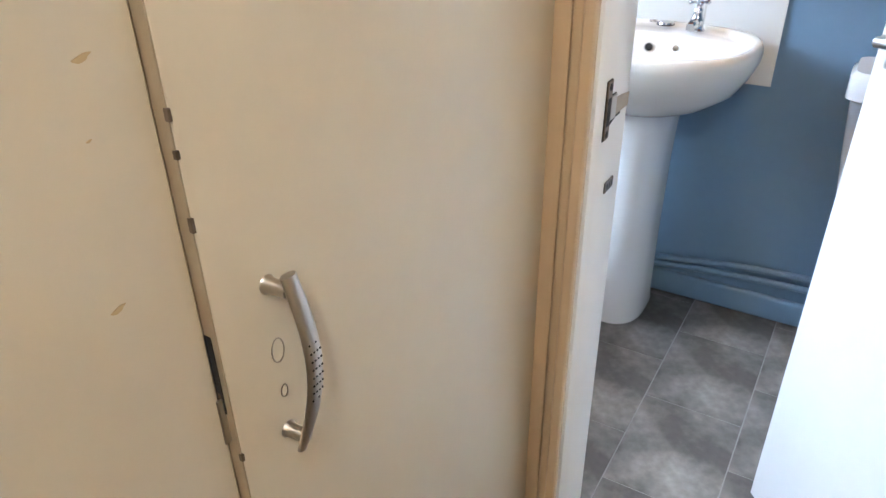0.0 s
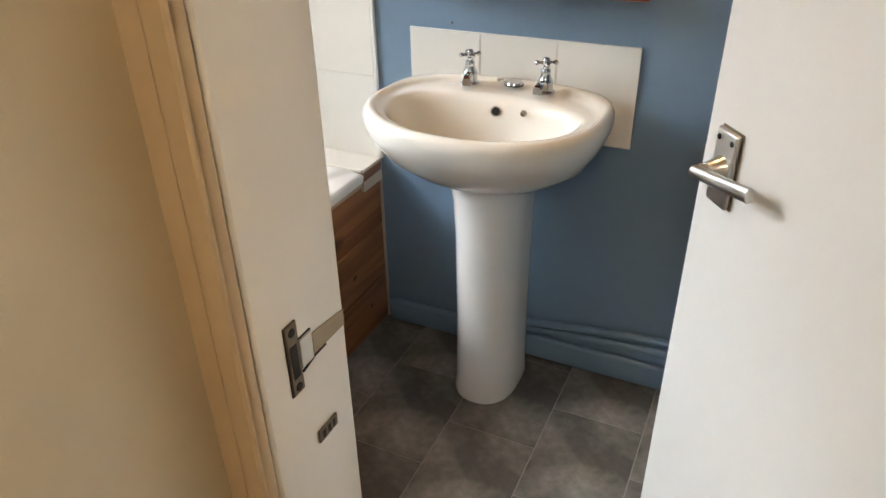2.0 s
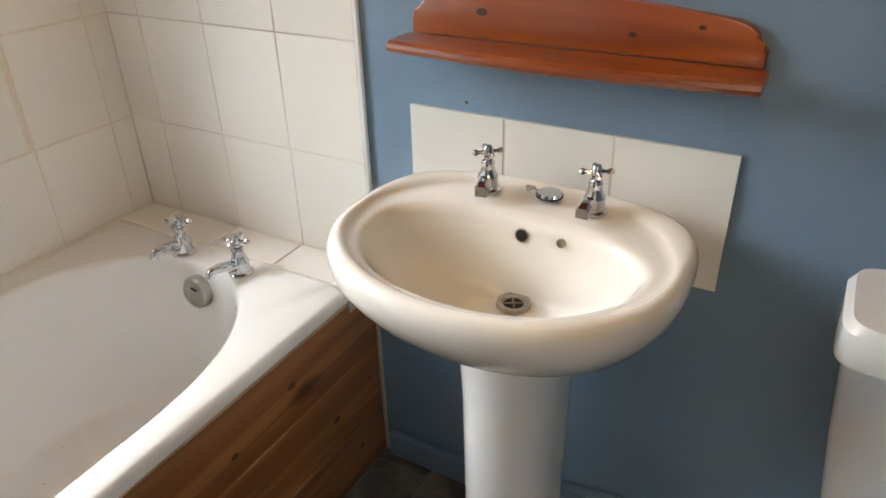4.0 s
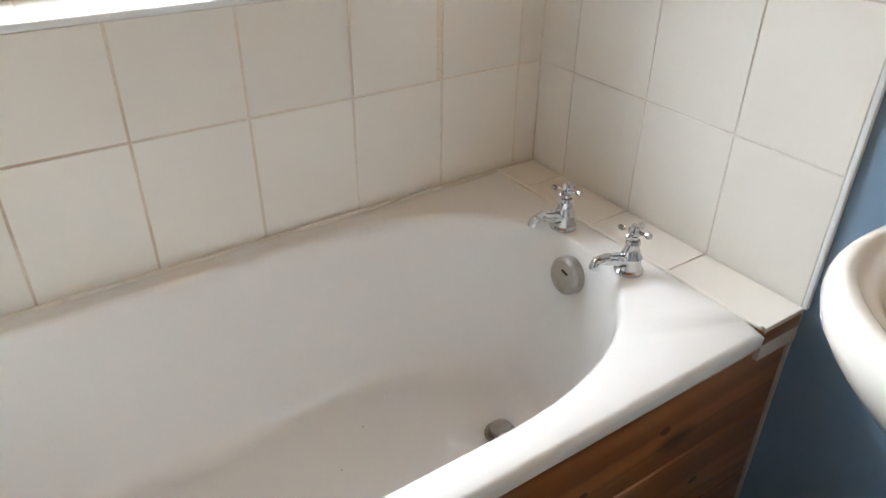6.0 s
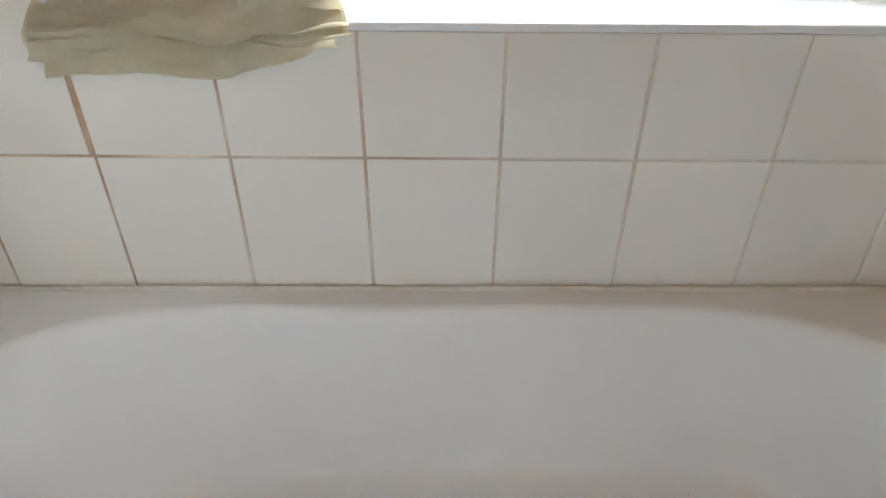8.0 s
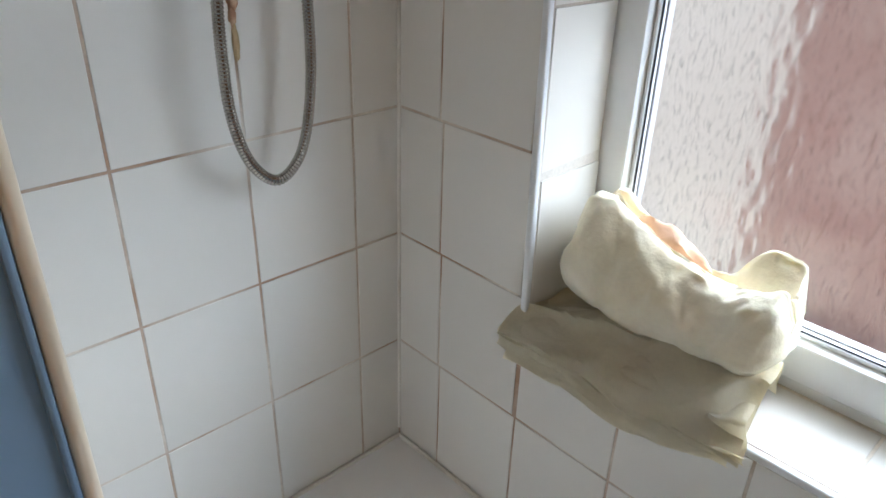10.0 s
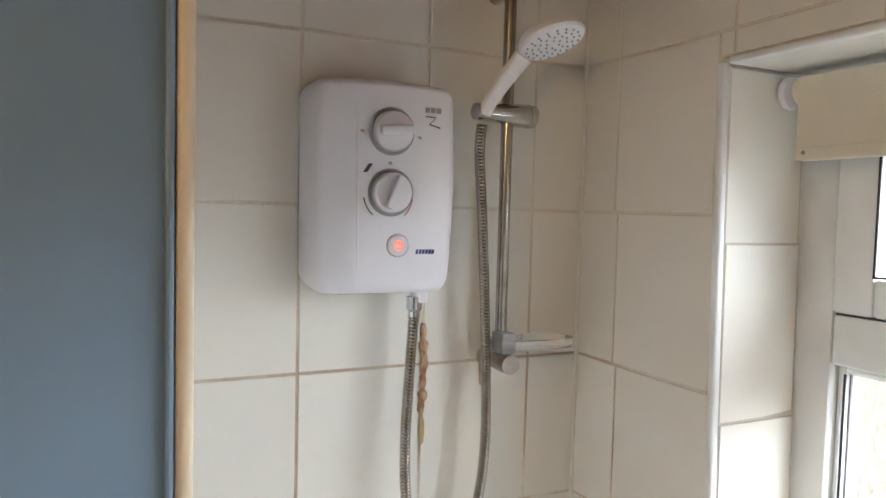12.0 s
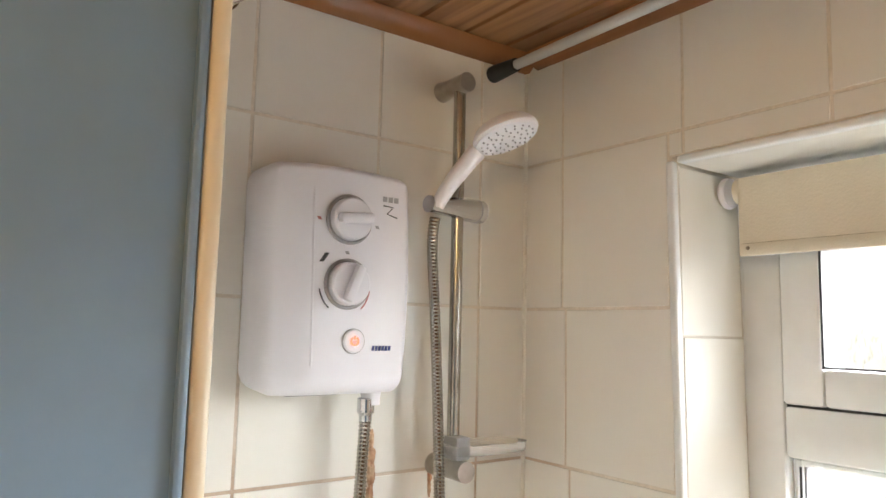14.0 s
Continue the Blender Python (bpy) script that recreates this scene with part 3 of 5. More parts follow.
# ---- window ----
GX = -0.195
win = thing("window_1", (0, 0, 0), "white plastic window with obscured glass and a top-hung light", "window", "", "structure")
F0, F1 = WIN0 - 0.006, WIN1 - 0.008
BOT, TOP, TR0, TR1 = SILL + 0.02, HEAD - 0.004, 1.600, 1.672
bm = bmesh.new()
for x0, x1, y0, y1, z0, z1 in ((-0.235, -0.160, F0, F0 + 0.060, BOT, TOP), (-0.235, -0.160, F1 - 0.060, F1, BOT, TOP), (-0.235, -0.160, F0 + 0.06, F1 - 0.06, BOT, BOT + 0.062), (-0.235, -0.160, F0 + 0.06, F1 - 0.06, TOP - 0.06, TOP), (-0.235, -0.160, F0 + 0.06, F1 - 0.06, TR0, TR1)):
    box(x0, x1, y0, y1, z0, z1, 0.006, 2, bm=bm)
part("window_frame", bm, M_PVC, win)
for y0, y1 in ((WIN0 - 0.012, F0 + 0.002), (F1 - 0.002, WIN1 - 0.0005)):
    part("sealant", box(-0.233, -0.161, y0, y1, BOT, TOP), M_PVC, win)
bm = bmesh.new()
S0, S1, SB, ST = F0 + 0.063, F1 - 0.063, TR1 + 0.003, TOP - 0.063
for y0, y1, z0, z1 in ((S0, S0 + 0.058, SB, ST), (S1 - 0.058, S1, SB, ST), (S0 + 0.058, S1 - 0.058, SB, SB + 0.052), (S0 + 0.058, S1 - 0.058, ST - 0.052, ST)):
    box(-0.222, -0.150, y0, y1, z0, z1, 0.006, 2, bm=bm)
sash = part("opening_light", bm, M_PVC, win)
bm = box(-0.236, -0.163, S0 - 0.0055, S0 - 0.0005, SB, ST)
box(-0.236, -0.163, S0, S1, SB - 0.0055, SB - 0.0005, bm=bm)
part("gasket", bm, M_DARK, win, "black rubber gasket")
bm = bmesh.new()
for y0, y1, z0, z1 in ((F0 + 0.0605, F0 + 0.072, BOT + 0.0625, TR0 - 0.0005), (F1 - 0.072, F1 - 0.0605, BOT + 0.0625, TR0 - 0.0005), (F0 + 0.072, F1 - 0.072, BOT + 0.0625, BOT + 0.074), (F0 + 0.072, F1 - 0.072, TR0 - 0.012, TR0 - 0.0005)):
    box(-0.215, -0.176, y0, y1, z0, z1, 0.004, bm=bm)
part("glazing_bead", bm, M_PVC, win)
bm = box(-0.192, -0.188, F0 + 0.0722, F0 + 0.0745, BOT + 0.074, TR0 - 0.012)
box(-0.192, -0.188, F0 + 0.0745, F1 - 0.0722, BOT + 0.0742, BOT + 0.0765, bm=bm)
part("seal_line", bm, M_RING, win, "grey glazing seal")
bm = box(-0.1755, -0.1735, F0 + 0.0725, F0 + 0.0755, BOT + 0.074, TR0 - 0.012)
box(-0.1755, -0.1735, F0 + 0.0755, F1 - 0.0725, BOT + 0.0742, BOT + 0.0765, bm=bm)
box(-0.1495, -0.1475, S0 + 0.0585, S0 + 0.0615, SB + 0.052, ST - 0.052, bm=bm)
box(-0.1495, -0.1475, S0 + 0.0615, S1 - 0.0585, SB + 0.0525, SB + 0.0552, bm=bm)
part("bead_rubber", bm, M_DARK, win, "black bead rubber")
for name, y0, y1, z0, z1 in (("pane", F0 + 0.066, F1 - 0.066, BOT + 0.068, TR0 - 0.006), ("pane", S0 + 0.040, S1 - 0.040, SB + 0.040, ST - 0.040)):
    p = part(name, box(-0.200, -0.195, y0, y1, z0, z1), M_GLASS, win, "obscured patterned glass")
    p.visible_shadow = False
part("window_handle", box(-0.150, -0.138, 0.88, 0.96, SB + 0.012, SB + 0.032, 0.004, 2), M_PVC, win)

# reveal lining, trims and blind
solid("reveal_head", box(-0.16, -0.0005, WIN0 - 0.005, WIN1 + 0.005, HEAD, HEAD + 0.0095, 0.002), M_WHITE, "white painted soffit over the window", "reveal", "structure")
for name, y0, y1 in (("trim_reveal_near_shower", WIN0 - 0.012, WIN0 + 0.001), ("trim_reveal_near_basin", WIN1 - 0.001, WIN1 + 0.012)):
    bm = box(-0.010, 0.003, y0, y1, SILL, HEAD + 0.004, 0.004, 3)
    for v in bm.verts:
        v.co.y += LEAN * (v.co.z - 1.52) if y0 < 1 else 0
    solid(name, bm, M_PVC, "white plastic tile trim on the window corner", "tile trim", "structure")
solid("trim_sill", box(-0.010, 0.003, WIN0 + 0.010, WIN1, SILL - 0.011, SILL + 0.002, 0.004, 3), M_PVC, "white plastic tile trim along the sill", "tile trim", "structure")
solid("trim_head", box(-0.010, 0.003, WIN0, WIN1, HEAD - 0.002, HEAD + 0.010, 0.004, 3), M_PVC, "white plastic tile trim over the window", "tile trim", "structure")
blind = thing("roller_blind", (-0.118, 0, HEAD - 0.004), "cream roller blind rolled nearly up in the window", "blind")
part("roller", tube([(0, WIN0 + 0.018, -0.026), (0, WIN1 - 0.018, -0.026)], 0.019, 20), M_BLIND, blind)
for y in (WIN0 - 0.003, WIN1 - 0.014):
    part("bracket", lathe([(0.022, 0), (0.024, 0.004), (0.022, 0.010)], 20, pose(0, y, -0.026, -90, 0, 0)), M_PLASTIC, blind, "white plastic blind bracket")
part("fabric", box(0.0185, 0.0205, WIN0 + 0.030, WIN1 - 0.022, -0.106, -0.010), M_BLIND, blind)
part("bottom_bar", box(0.0165, 0.0235, WIN0 + 0.030, WIN1 - 0.022, -0.124, -0.1055, 0.003, 2), M_BLIND, blind)
part("stud", lathe([(0.0030, 0), (0.0025, 0.0015)], 10, pose(0.0232, WIN0 + 0.044, -0.113, 0, 90, 0)), M_OLD, blind, "small dark stud")

# ---- outside ----
ground = solid("ground", box(-60, -0.26, -60, 60, -3.2, -3.0), M_GRASS, "grey paved ground outside the window", "ground", "structure", smooth=0)
house = thing("neighbouring_house", (-4.2, 0, -3.0), "red brick neighbouring building with a flat roof", "building")
part("wall", box(-6, 0, -0.95, 7.5, 0, 4.55), M_BRICK, house, smooth=0)
part("roof", box(-6.1, 0.1, -1.05, 7.6, 4.551, 4.67, 0.02), M_MORTAR, house, "grey flat roof edge", smooth=0)
barn = thing("rendered_house", (-6.5, 0, -3.0), "pale rendered low building beyond the brick one", "building")
part("wall", box(-6, 0, -14, -0.96, 0, 4.3), M_RENDER, barn, smooth=0)
part("roof", box(-6.1, 0.1, -14.1, -0.97, 4.301, 4.42, 0.02), M_MORTAR, barn, "grey flat roof edge", smooth=0)

# ---- bath ----
def opening(cx, a, y0, y1, e0, e1, z, angles, power=2.25):
    """Ring of a bath opening: straight sides, elliptical ends e0 and e1 long."""
    c = Vector((cx, 0.85))
    out = []
    for th in angles:
        d = Vector((math.cos(th), math.sin(th)))
        lo, hi = 0.0, 2.0
        for _ in range(36):
            r = (lo + hi) / 2
            p = c + d * r
            u = abs(p.x - cx) / a
            v = (p.y - (y1 - e1)) / e1 if p.y > y1 - e1 else ((y0 + e0) - p.y) / e0 if p.y < y0 + e0 else 0.0
            lo, hi = (r, hi) if u ** power + max(v, 0) ** power < 1 else (lo, r)
        out.append(Vector((c.x + d.x * lo, c.y + d.y * lo, z)))
    return out


def rectangle(x0, x1, y0, y1, z, angles, cx):
    out = []
    for th in angles:
        d = Vector((math.cos(th), math.sin(th)))
        r = min((((x1 if d.x > 0 else x0) - cx) / d.x) if abs(d.x) > 1e-9 else 9, (((y1 if d.y > 0 else y0) - 0.85) / d.y) if abs(d.y) > 1e-9 else 9)
        out.append(Vector((cx + d.x * r, 0.85 + d.y * r, z)))
    return out


BX, BY1 = 0.716, 1.690
CX = 0.350
corner_angles = [math.atan2(y - 0.85, x - CX) % (2 * math.pi) for x, y in ((0.001, 0.001), (BX, 0.001), (BX, BY1), (0.001, BY1))]
angles = sorted([2 * math.pi * i / 120 for i in range(120)] + corner_angles)
rings = [rectangle(0.012, BX - 0.014, 0.012, BY1 - 0.01, RIM - 0.034, angles, CX), rectangle(0.001, BX - 0.001, 0.001, BY1, RIM - 0.030, angles, CX), rectangle(0.001, BX, 0.001, BY1, RIM - 0.012, angles, CX),
         rectangle(0.001, BX - 0.003, 0.001, BY1, RIM - 0.004, angles, CX), rectangle(0.002, BX - 0.010, 0.002, BY1 - 0.002, RIM, angles, CX)]
for a, y0, y1, e0, e1, z in ((0.309, 0.058, 1.634, 0.44, 0.44, RIM - 0.001), (0.304, 0.063, 1.629, 0.44, 0.44, RIM - 0.003), (0.299, 0.069, 1.624, 0.44, 0.44, RIM - 0.010), (0.294, 0.078, 1.619, 0.44, 0.43, RIM - 0.030),
                             (0.285, 0.115, 1.611, 0.43, 0.42, 0.46), (0.275, 0.17, 1.602, 0.42, 0.40, 0.36), (0.266, 0.225, 1.592, 0.40, 0.38, 0.27), (0.258, 0.262, 1.583, 0.38, 0.36, 0.222),
                             (0.248, 0.290, 1.572, 0.36, 0.34, 0.200), (0.232, 0.325, 1.554, 0.36, 0.32, 0.189), (0.205, 0.37, 1.525, 0.34, 0.30, 0.186), (0.10, 0.55, 1.42, 0.3, 0.2, 0.180), (0.02, 0.8, 1.3, 0.1, 0.1, 0.178)):
    rings.append(opening(CX, a, y0, y1, e0, e1, z, angles))
bath = thing("bathtub", (0, 0, 0), "white bath with rounded ends set between tiled walls", "bath")


def settle(bm):
    """The bath lies a little lower at the shower end."""
    for v in bm.verts:
        v.co.z -= 0.015 * (1 - v.co.y / BY1)
    return bm


part("bath_shell", settle(loft(rings, cap0=False)), M_ACRYLIC, bath, smooth=50)
waste = part("bath_waste", lathe([(0.034, 0.004), (0.033, 0.007), (0.022, 0.0065), (0.021, -0.004)], 24, pose(0.377, 1.44, 0.181)), M_OLD, bath, "chrome waste ring")
part("waste_plug", lathe([(0.020, 0.006), (0.021, 0.014), (0.016, 0.018), (0.002, 0.019)], 20, pose(0.377, 1.44, 0.185) @ Matrix.Scale(1.15, 4)), M_STEEL, waste, "dull metal plug")
over = part("overflow_cover", lathe([(0.004, 0.016), (0.029, 0.015), (0.0345, 0.010), (0.0355, -0.006)], 26, pose(0.349, 1.607, 0.499, 82, 0, 0) @ Matrix.Scale(1.1, 4)), M_STEEL, bath, "round dull metal overflow cover")
part("overflow_slot", box(-0.008, 0.008, -0.002, 0.002, -0.001, 0.001, bm=None), M_HOLE, over).matrix_basis = pose(0.357, 1.588, 0.516, -8, 15, 0)
bmp = bmesh.new()
tube(spline([(0.006, 0.006, RIM + 0.001), (0.006, 0.9, RIM + 0.001), (0.006, BY1, RIM + 0.001)], 10), 0.005, 8, bm=bmp)
tube(spline([(0.006, 0.006, RIM + 0.001), (0.35, 0.006, RIM + 0.001), (0.70, 0.006, RIM + 0.001)], 10), 0.005, 8, bm=bmp)
tube(spline([(0.006, BY1 + 0.002, RIM + 0.001), (0.35, BY1 + 0.002, RIM + 0.001), (0.705, BY1 + 0.002, RIM + 0.001)], 10), 0.004, 8, bm=bmp)
solid("sealant_corner", tube([(0.0005, 0.0005, RIM + 0.003), (0.0005, 0.0005, CEIL - 0.002)], 0.0042, 10), M_SEAL, "cream sealant bead in the tiled shower corner", "sealant", "structure")
solid("sealant_bead", settle(bmp), M_SEAL, "aged cream sealant bead round the bath", "sealant", "structure")

panel = thing("bath_side_screen", (0, 0, 0), "varnished knotty pine boarding along the side of the bath", "bath boarding")
for i, (z0, z1) in enumerate(((0.004, 0.172), (0.175, 0.345), (0.348, 0.512))):
    part("board", box(0.686, 0.703, 0.503, END - 0.002, z0, z1, 0.0025, 1), M_PANEL, panel)
part("top_rail", box(0.680, 0.7065, 0.503, END - 0.002, 0.514, 0.5295, 0.003, 2), M_RAW, panel, "raw timber rail under the rim")
part("end_block", box(0.690, 0.7135, BY1 + 0.004, END - 0.004, 0.531, 0.560, 0.004, 2), M_PANEL, panel, "dark end block below the ledge")


# ---- taps ----
def tap(name, m, reach, label, group, flat=False):
    t = thing(name, m, label, "tap", group)
    part("tap_body", lathe([(0.027, 0.0), (0.027, 0.004), (0.022, 0.008), (0.020, 0.020), (0.021, 0.030), (0.016, 0.040), (0.0125, 0.052), (0.014, 0.058), (0.012, 0.064)], 20), M_CHROME, t)
    if flat:
        bm = bmesh.new()
        sect = lambda y, z, w, hh: [Vector((-w, y, z - hh)), Vector((w, y, z - hh)), Vector((w, y, z + hh * 0.4)), Vector((w * 0.6, y, z + hh)), Vector((-w * 0.6, y, z + hh)), Vector((-w, y, z + hh * 0.4))]
        loft([sect(-0.008, 0.022, 0.014, 0.013), sect(-0.03, 0.026, 0.013, 0.011), sect(-reach * 0.8, 0.026, 0.012, 0.009), sect(-reach, 0.019, 0.012, 0.010)], bm=bm)
        part("spout", bm, M_CHROME, t)
    else:
        part("spout", tube(spline([(0, -0.010, 0.022), (0, -0.03, 0.030), (0, -reach * 0.7, 0.036), (0, -reach * 0.93, 0.034), (0, -reach, 0.022)], 5), [0.013] * 6 + [0.011] * 5 + [0.0095] * 6 + [0.010] * 4, 14), M_CHROME, t)
    h = part("tap_handle", lathe([(0.008, 0.064), (0.0085, 0.072), (0.0115, 0.076), (0.0115, 0.086), (0.009, 0.091), (0.007, 0.094), (0.003, 0.095)], 16), M_CHROME, t, "chrome cross handle")
    for k in range(4):
        a = math.pi / 2 * k + 0.5
        d = Vector((math.cos(a), math.sin(a), 0))
        bm = tube([d * 0.008 + Vector((0, 0, 0.081)), d * 0.018 + Vector((0, 0, 0.081)), d * 0.023 + Vector((0, 0, 0.081)), d * 0.028 + Vector((0, 0, 0.081)), d * 0.032 + Vector((0, 0, 0.081))], [0.0045, 0.0035, 0.0062, 0.0066, 0.003], 10)
        part("arm", bm, M_CHROME, h)
    return t


tap("bath_tap", pose(0.282, 1.645, RIM, 0, 0, -4), 0.078, "chrome bath tap with a cross handle", "bath taps")
tap("bath_tap", pose(0.466, 1.638, RIM, 0, 0, -10), 0.078, "chrome bath tap with a cross handle, brown marks at its foot", "bath taps")

# ---- basin ----
BC = 1.123
basin = thing("pedestal_basin", (BC, END, 0), "white ceramic oval wash basin, bowl tinted by painted lamp warmth, on a white pedestal", "basin")
Z = 0.852
outer = []
for a, f, b, cy, z, p in ((0.085, 0.10, 0.10, -0.16, 0.652, 2), (0.13, 0.125, 0.13, -0.165, 0.664, 2.1), (0.19, 0.172, 0.16, -0.185, 0.695, 2.2), (0.245, 0.208, 0.19, -0.20, 0.738, 2.2), (0.266, 0.226, 0.203, -0.212, 0.776, 2.2),
                          (0.2785, 0.236, 0.211, -0.218, 0.803, 2.2), (0.2825, 0.239, 0.213, -0.219, 0.822, 2.2), (0.281, 0.237, 0.213, -0.22, 0.838, 2.2), (0.275, 0.230, 0.210, -0.22, Z - 0.003, 2.2), (0.267, 0.222, 0.204, -0.22, Z, 2.2)):
    outer.append(oval(0, cy, a, f, b, z, 56, p, 3.2))
for a, f, b, cy, z in ((0.262, 0.217, 0.200, -0.22, Z - 0.0008), (0.2565, 0.2110, 0.195, -0.22, Z - 0.0055), (0.252, 0.206, 0.188, -0.221, Z - 0.0088), (0.243, 0.196, 0.160, -0.224, Z - 0.0095), (0.234, 0.189, 0.122, -0.231, Z - 0.0105), (0.226, 0.183, 0.112, -0.234, Z - 0.0135), (0.218, 0.176, 0.104, -0.235, Z - 0.028),
                       (0.200, 0.158, 0.098, -0.232, Z - 0.060), (0.175, 0.135, 0.088, -0.225, Z - 0.105), (0.135, 0.105, 0.074, -0.215, Z - 0.142), (0.085, 0.070, 0.055, -0.195, Z - 0.162), (0.035, 0.035, 0.035, -0.175, Z - 0.170)):
    outer.append(oval(0, cy, a, f, b, z, 56, 2.05, 2.05))
part("bowl", loft(outer, cap0=True, cap1=True), M_WARM_LIT, basin, smooth=60)
ped = []
for z, a, f, b, cy in ((0.0, 0.088, 0.118, 0.10, -0.155), (0.012, 0.090, 0.120, 0.10, -0.155), (0.05, 0.086, 0.113, 0.10, -0.155), (0.25, 0.084, 0.109, 0.10, -0.155), (0.50, 0.087, 0.112, 0.10, -0.155), (0.60, 0.092, 0.118, 0.10, -0.155), (0.655, 0.099, 0.127, 0.11, -0.158), (0.675, 0.104, 0.132, 0.11, -0.158)):
    ped.append(oval(0, cy, a, f, b, z, 40, 2.3, 6))
part("pedestal", loft(ped), M_CERAMIC, basin, "white ceramic pedestal", smooth=60)
w = part("basin_waste", lathe([(0.034, -0.006), (0.033, 0.002), (0.024, 0.0015), (0.021, -0.003)], 24, pose(-0.004, -0.165, Z - 0.1620) @ Matrix.Diagonal((0.88, 0.88, 1, 1))), M_STEEL, basin, "chrome slotted waste")
part("waste_hole", lathe([(0.0195, 0.0), (0.0185, 0.0006)], 20, pose(-0.004, -0.165, Z - 0.1645) @ Matrix.Diagonal((0.88, 0.88, 1, 1))), M_HOLE, w)
part("waste_cross", box(-0.018, 0.018, -0.002, 0.002, 0, 0.001, bm=box(-0.002, 0.002, -0.018, 0.018, 0.0012, 0.0022)), M_OLD, w).matrix_basis = pose(-0.004, -0.165, Z - 0.1638, 0, 0, 30) @ Matrix.Diagonal((0.86, 0.86, 1, 1))
part("overflow_hole", lathe([(0.0125, 0.0), (0.0125, 0.0012), (0.0105, 0.0016), (0.010, -0.0005), (0.001, -0.0006)], 20, pose(-0.006, -0.1345, Z - 0.046, 81, 0, 0)), [M_STEEL], basin, "overflow hole")
part("overflow_dark", lathe([(0.0098, 0.0), (0.009, 0.0012)], 18, pose(-0.006, -0.1350, Z - 0.046, 81, 0, 0)), M_HOLE, basin)
part("chain_stay", lathe([(0.008, 0), (0.007, 0.003), (0.003, 0.005)], 14, pose(0.066, -0.142, Z - 0.040, 78, 0, 12)), M_OLD, basin, "worn metal chain stay")
tap("basin_tap", pose(BC - 0.097, END - 0.078, Z - 0.004, 0, 0, 12) @ Matrix.Scale(0.87, 4), 0.058, "chrome basin tap with a cross handle", "basin taps", True)
tap("basin_tap", pose(BC + 0.095, END - 0.078, Z - 0.004, 0, 0, -4) @ Matrix.Scale(0.87, 4), 0.058, "chrome basin tap with a cross handle", "basin taps", True)
plug = thing("basin_plug", (BC + 0.012, END - 0.062, Z - 0.002), "chrome basin plug lying between the taps", "plug")
part("plug_disc", lathe([(0.020, 0.0), (0.022, 0.004), (0.020, 0.009), (0.010, 0.011), (0.002, 0.0112)], 22), M_CHROME, plug)
part("plug_seal", lathe([(0.0185, -0.0), (0.0235, 0.0015), (0.0235, 0.004), (0.0185, 0.0045)], 22), M_DARK, plug)
part("chain_knot", tube(spline([(-0.022, 0.002, 0.006), (-0.034, 0.010, 0.006), (-0.044, 0.004, 0.009), (-0.038, -0.006, 0.008), (-0.030, 0.004, 0.010), (-0.046, 0.012, 0.006)], 8), 0.0022, 8), M_STEEL, plug)

# ---- toilet beside the basin, mostly hidden by the door ----
wc = thing("toilet", (1.832, END + 0.008, 0), "white ceramic toilet with a cistern against the wall", "toilet")
part("cistern", loft([oval(0, -0.095, a, 0.085, 0.085, z, 40, 7, 7) for z, a in ((0.42, 0.175), (0.44, 0.188), (0.60, 0.208), (0.742, 0.222))]), M_CERAMIC, wc)
part("cistern_lid", loft([oval(0, -0.098, a, d, 0.095, z, 40, 7, 7) for z, a, d in ((0.743, 0.226, 0.094), (0.748, 0.234, 0.100), (0.798, 0.234, 0.100), (0.812, 0.224, 0.094))]), M_CERAMIC, wc, "cream cistern lid")
part("pan", loft([oval(0, -0.40, a, f, b, z, 36, 2.2, 2.6) for z, a, f, b in ((0, 0.11, 0.14, 0.24), (0.15, 0.10, 0.13, 0.25), (0.30, 0.16, 0.22, 0.22), (0.385, 0.185, 0.26, 0.21), (0.395, 0.18, 0.255, 0.20))]), M_CERAMIC, wc)
part("seat", loft([oval(0, -0.40, a, f, b, z, 36, 2.2, 2.6) for z, a, f, b in ((0.397, 0.185, 0.262, 0.20), (0.405, 0.19, 0.266, 0.205), (0.425, 0.188, 0.264, 0.205), (0.434, 0.175, 0.25, 0.195))]), M_PLASTIC, wc, "white plastic lid")

# ---- shelf above the basin ----
shelf = thing("wall_shelf", (1.133, END + 0.008, 1.083), "red-stained varnished pine shelf with a shaped back", "shelf")
top = [(-0.292, 0.004), (-0.292, 0.030), (-0.283, 0.038), (-0.277, 0.052), (-0.266, 0.062), (-0.250, 0.068)]
arch = [(-0.250 + 0.5 * i / 16, 0.068 + 0.020 * math.sin(math.pi * i / 16)) for i in range(1, 16)]
outline = top + arch + [(-x, z) for x, z in top[::-1]]
part("back_board", extrude_outline(outline, 0.018, bevel=0.005), M_SHELF, shelf)
n = 17
edge = [(-0.300 + 0.6 * i / (n - 1)) for i in range(n)]
deep = [0.092 + 0.022 * math.sin(math.pi * i / (n - 1)) for i in range(n)]
bm = bmesh.new()
loft([[Vector((x, -0.0182, -0.016)), Vector((x, -0.0182, 0.004)), Vector((x, -d + 0.010, 0.004)), Vector((x, -d + 0.007, 0.001)), Vector((x, -d + 0.002, 0.000)), Vector((x, -d, -0.006)), Vector((x, -d + 0.003, -0.013)), Vector((x, -d + 0.009, -0.016))] for x, d in zip(edge, deep)], bm=bm)
part("shelf_board", bm, M_SHELF, shelf, smooth=40)

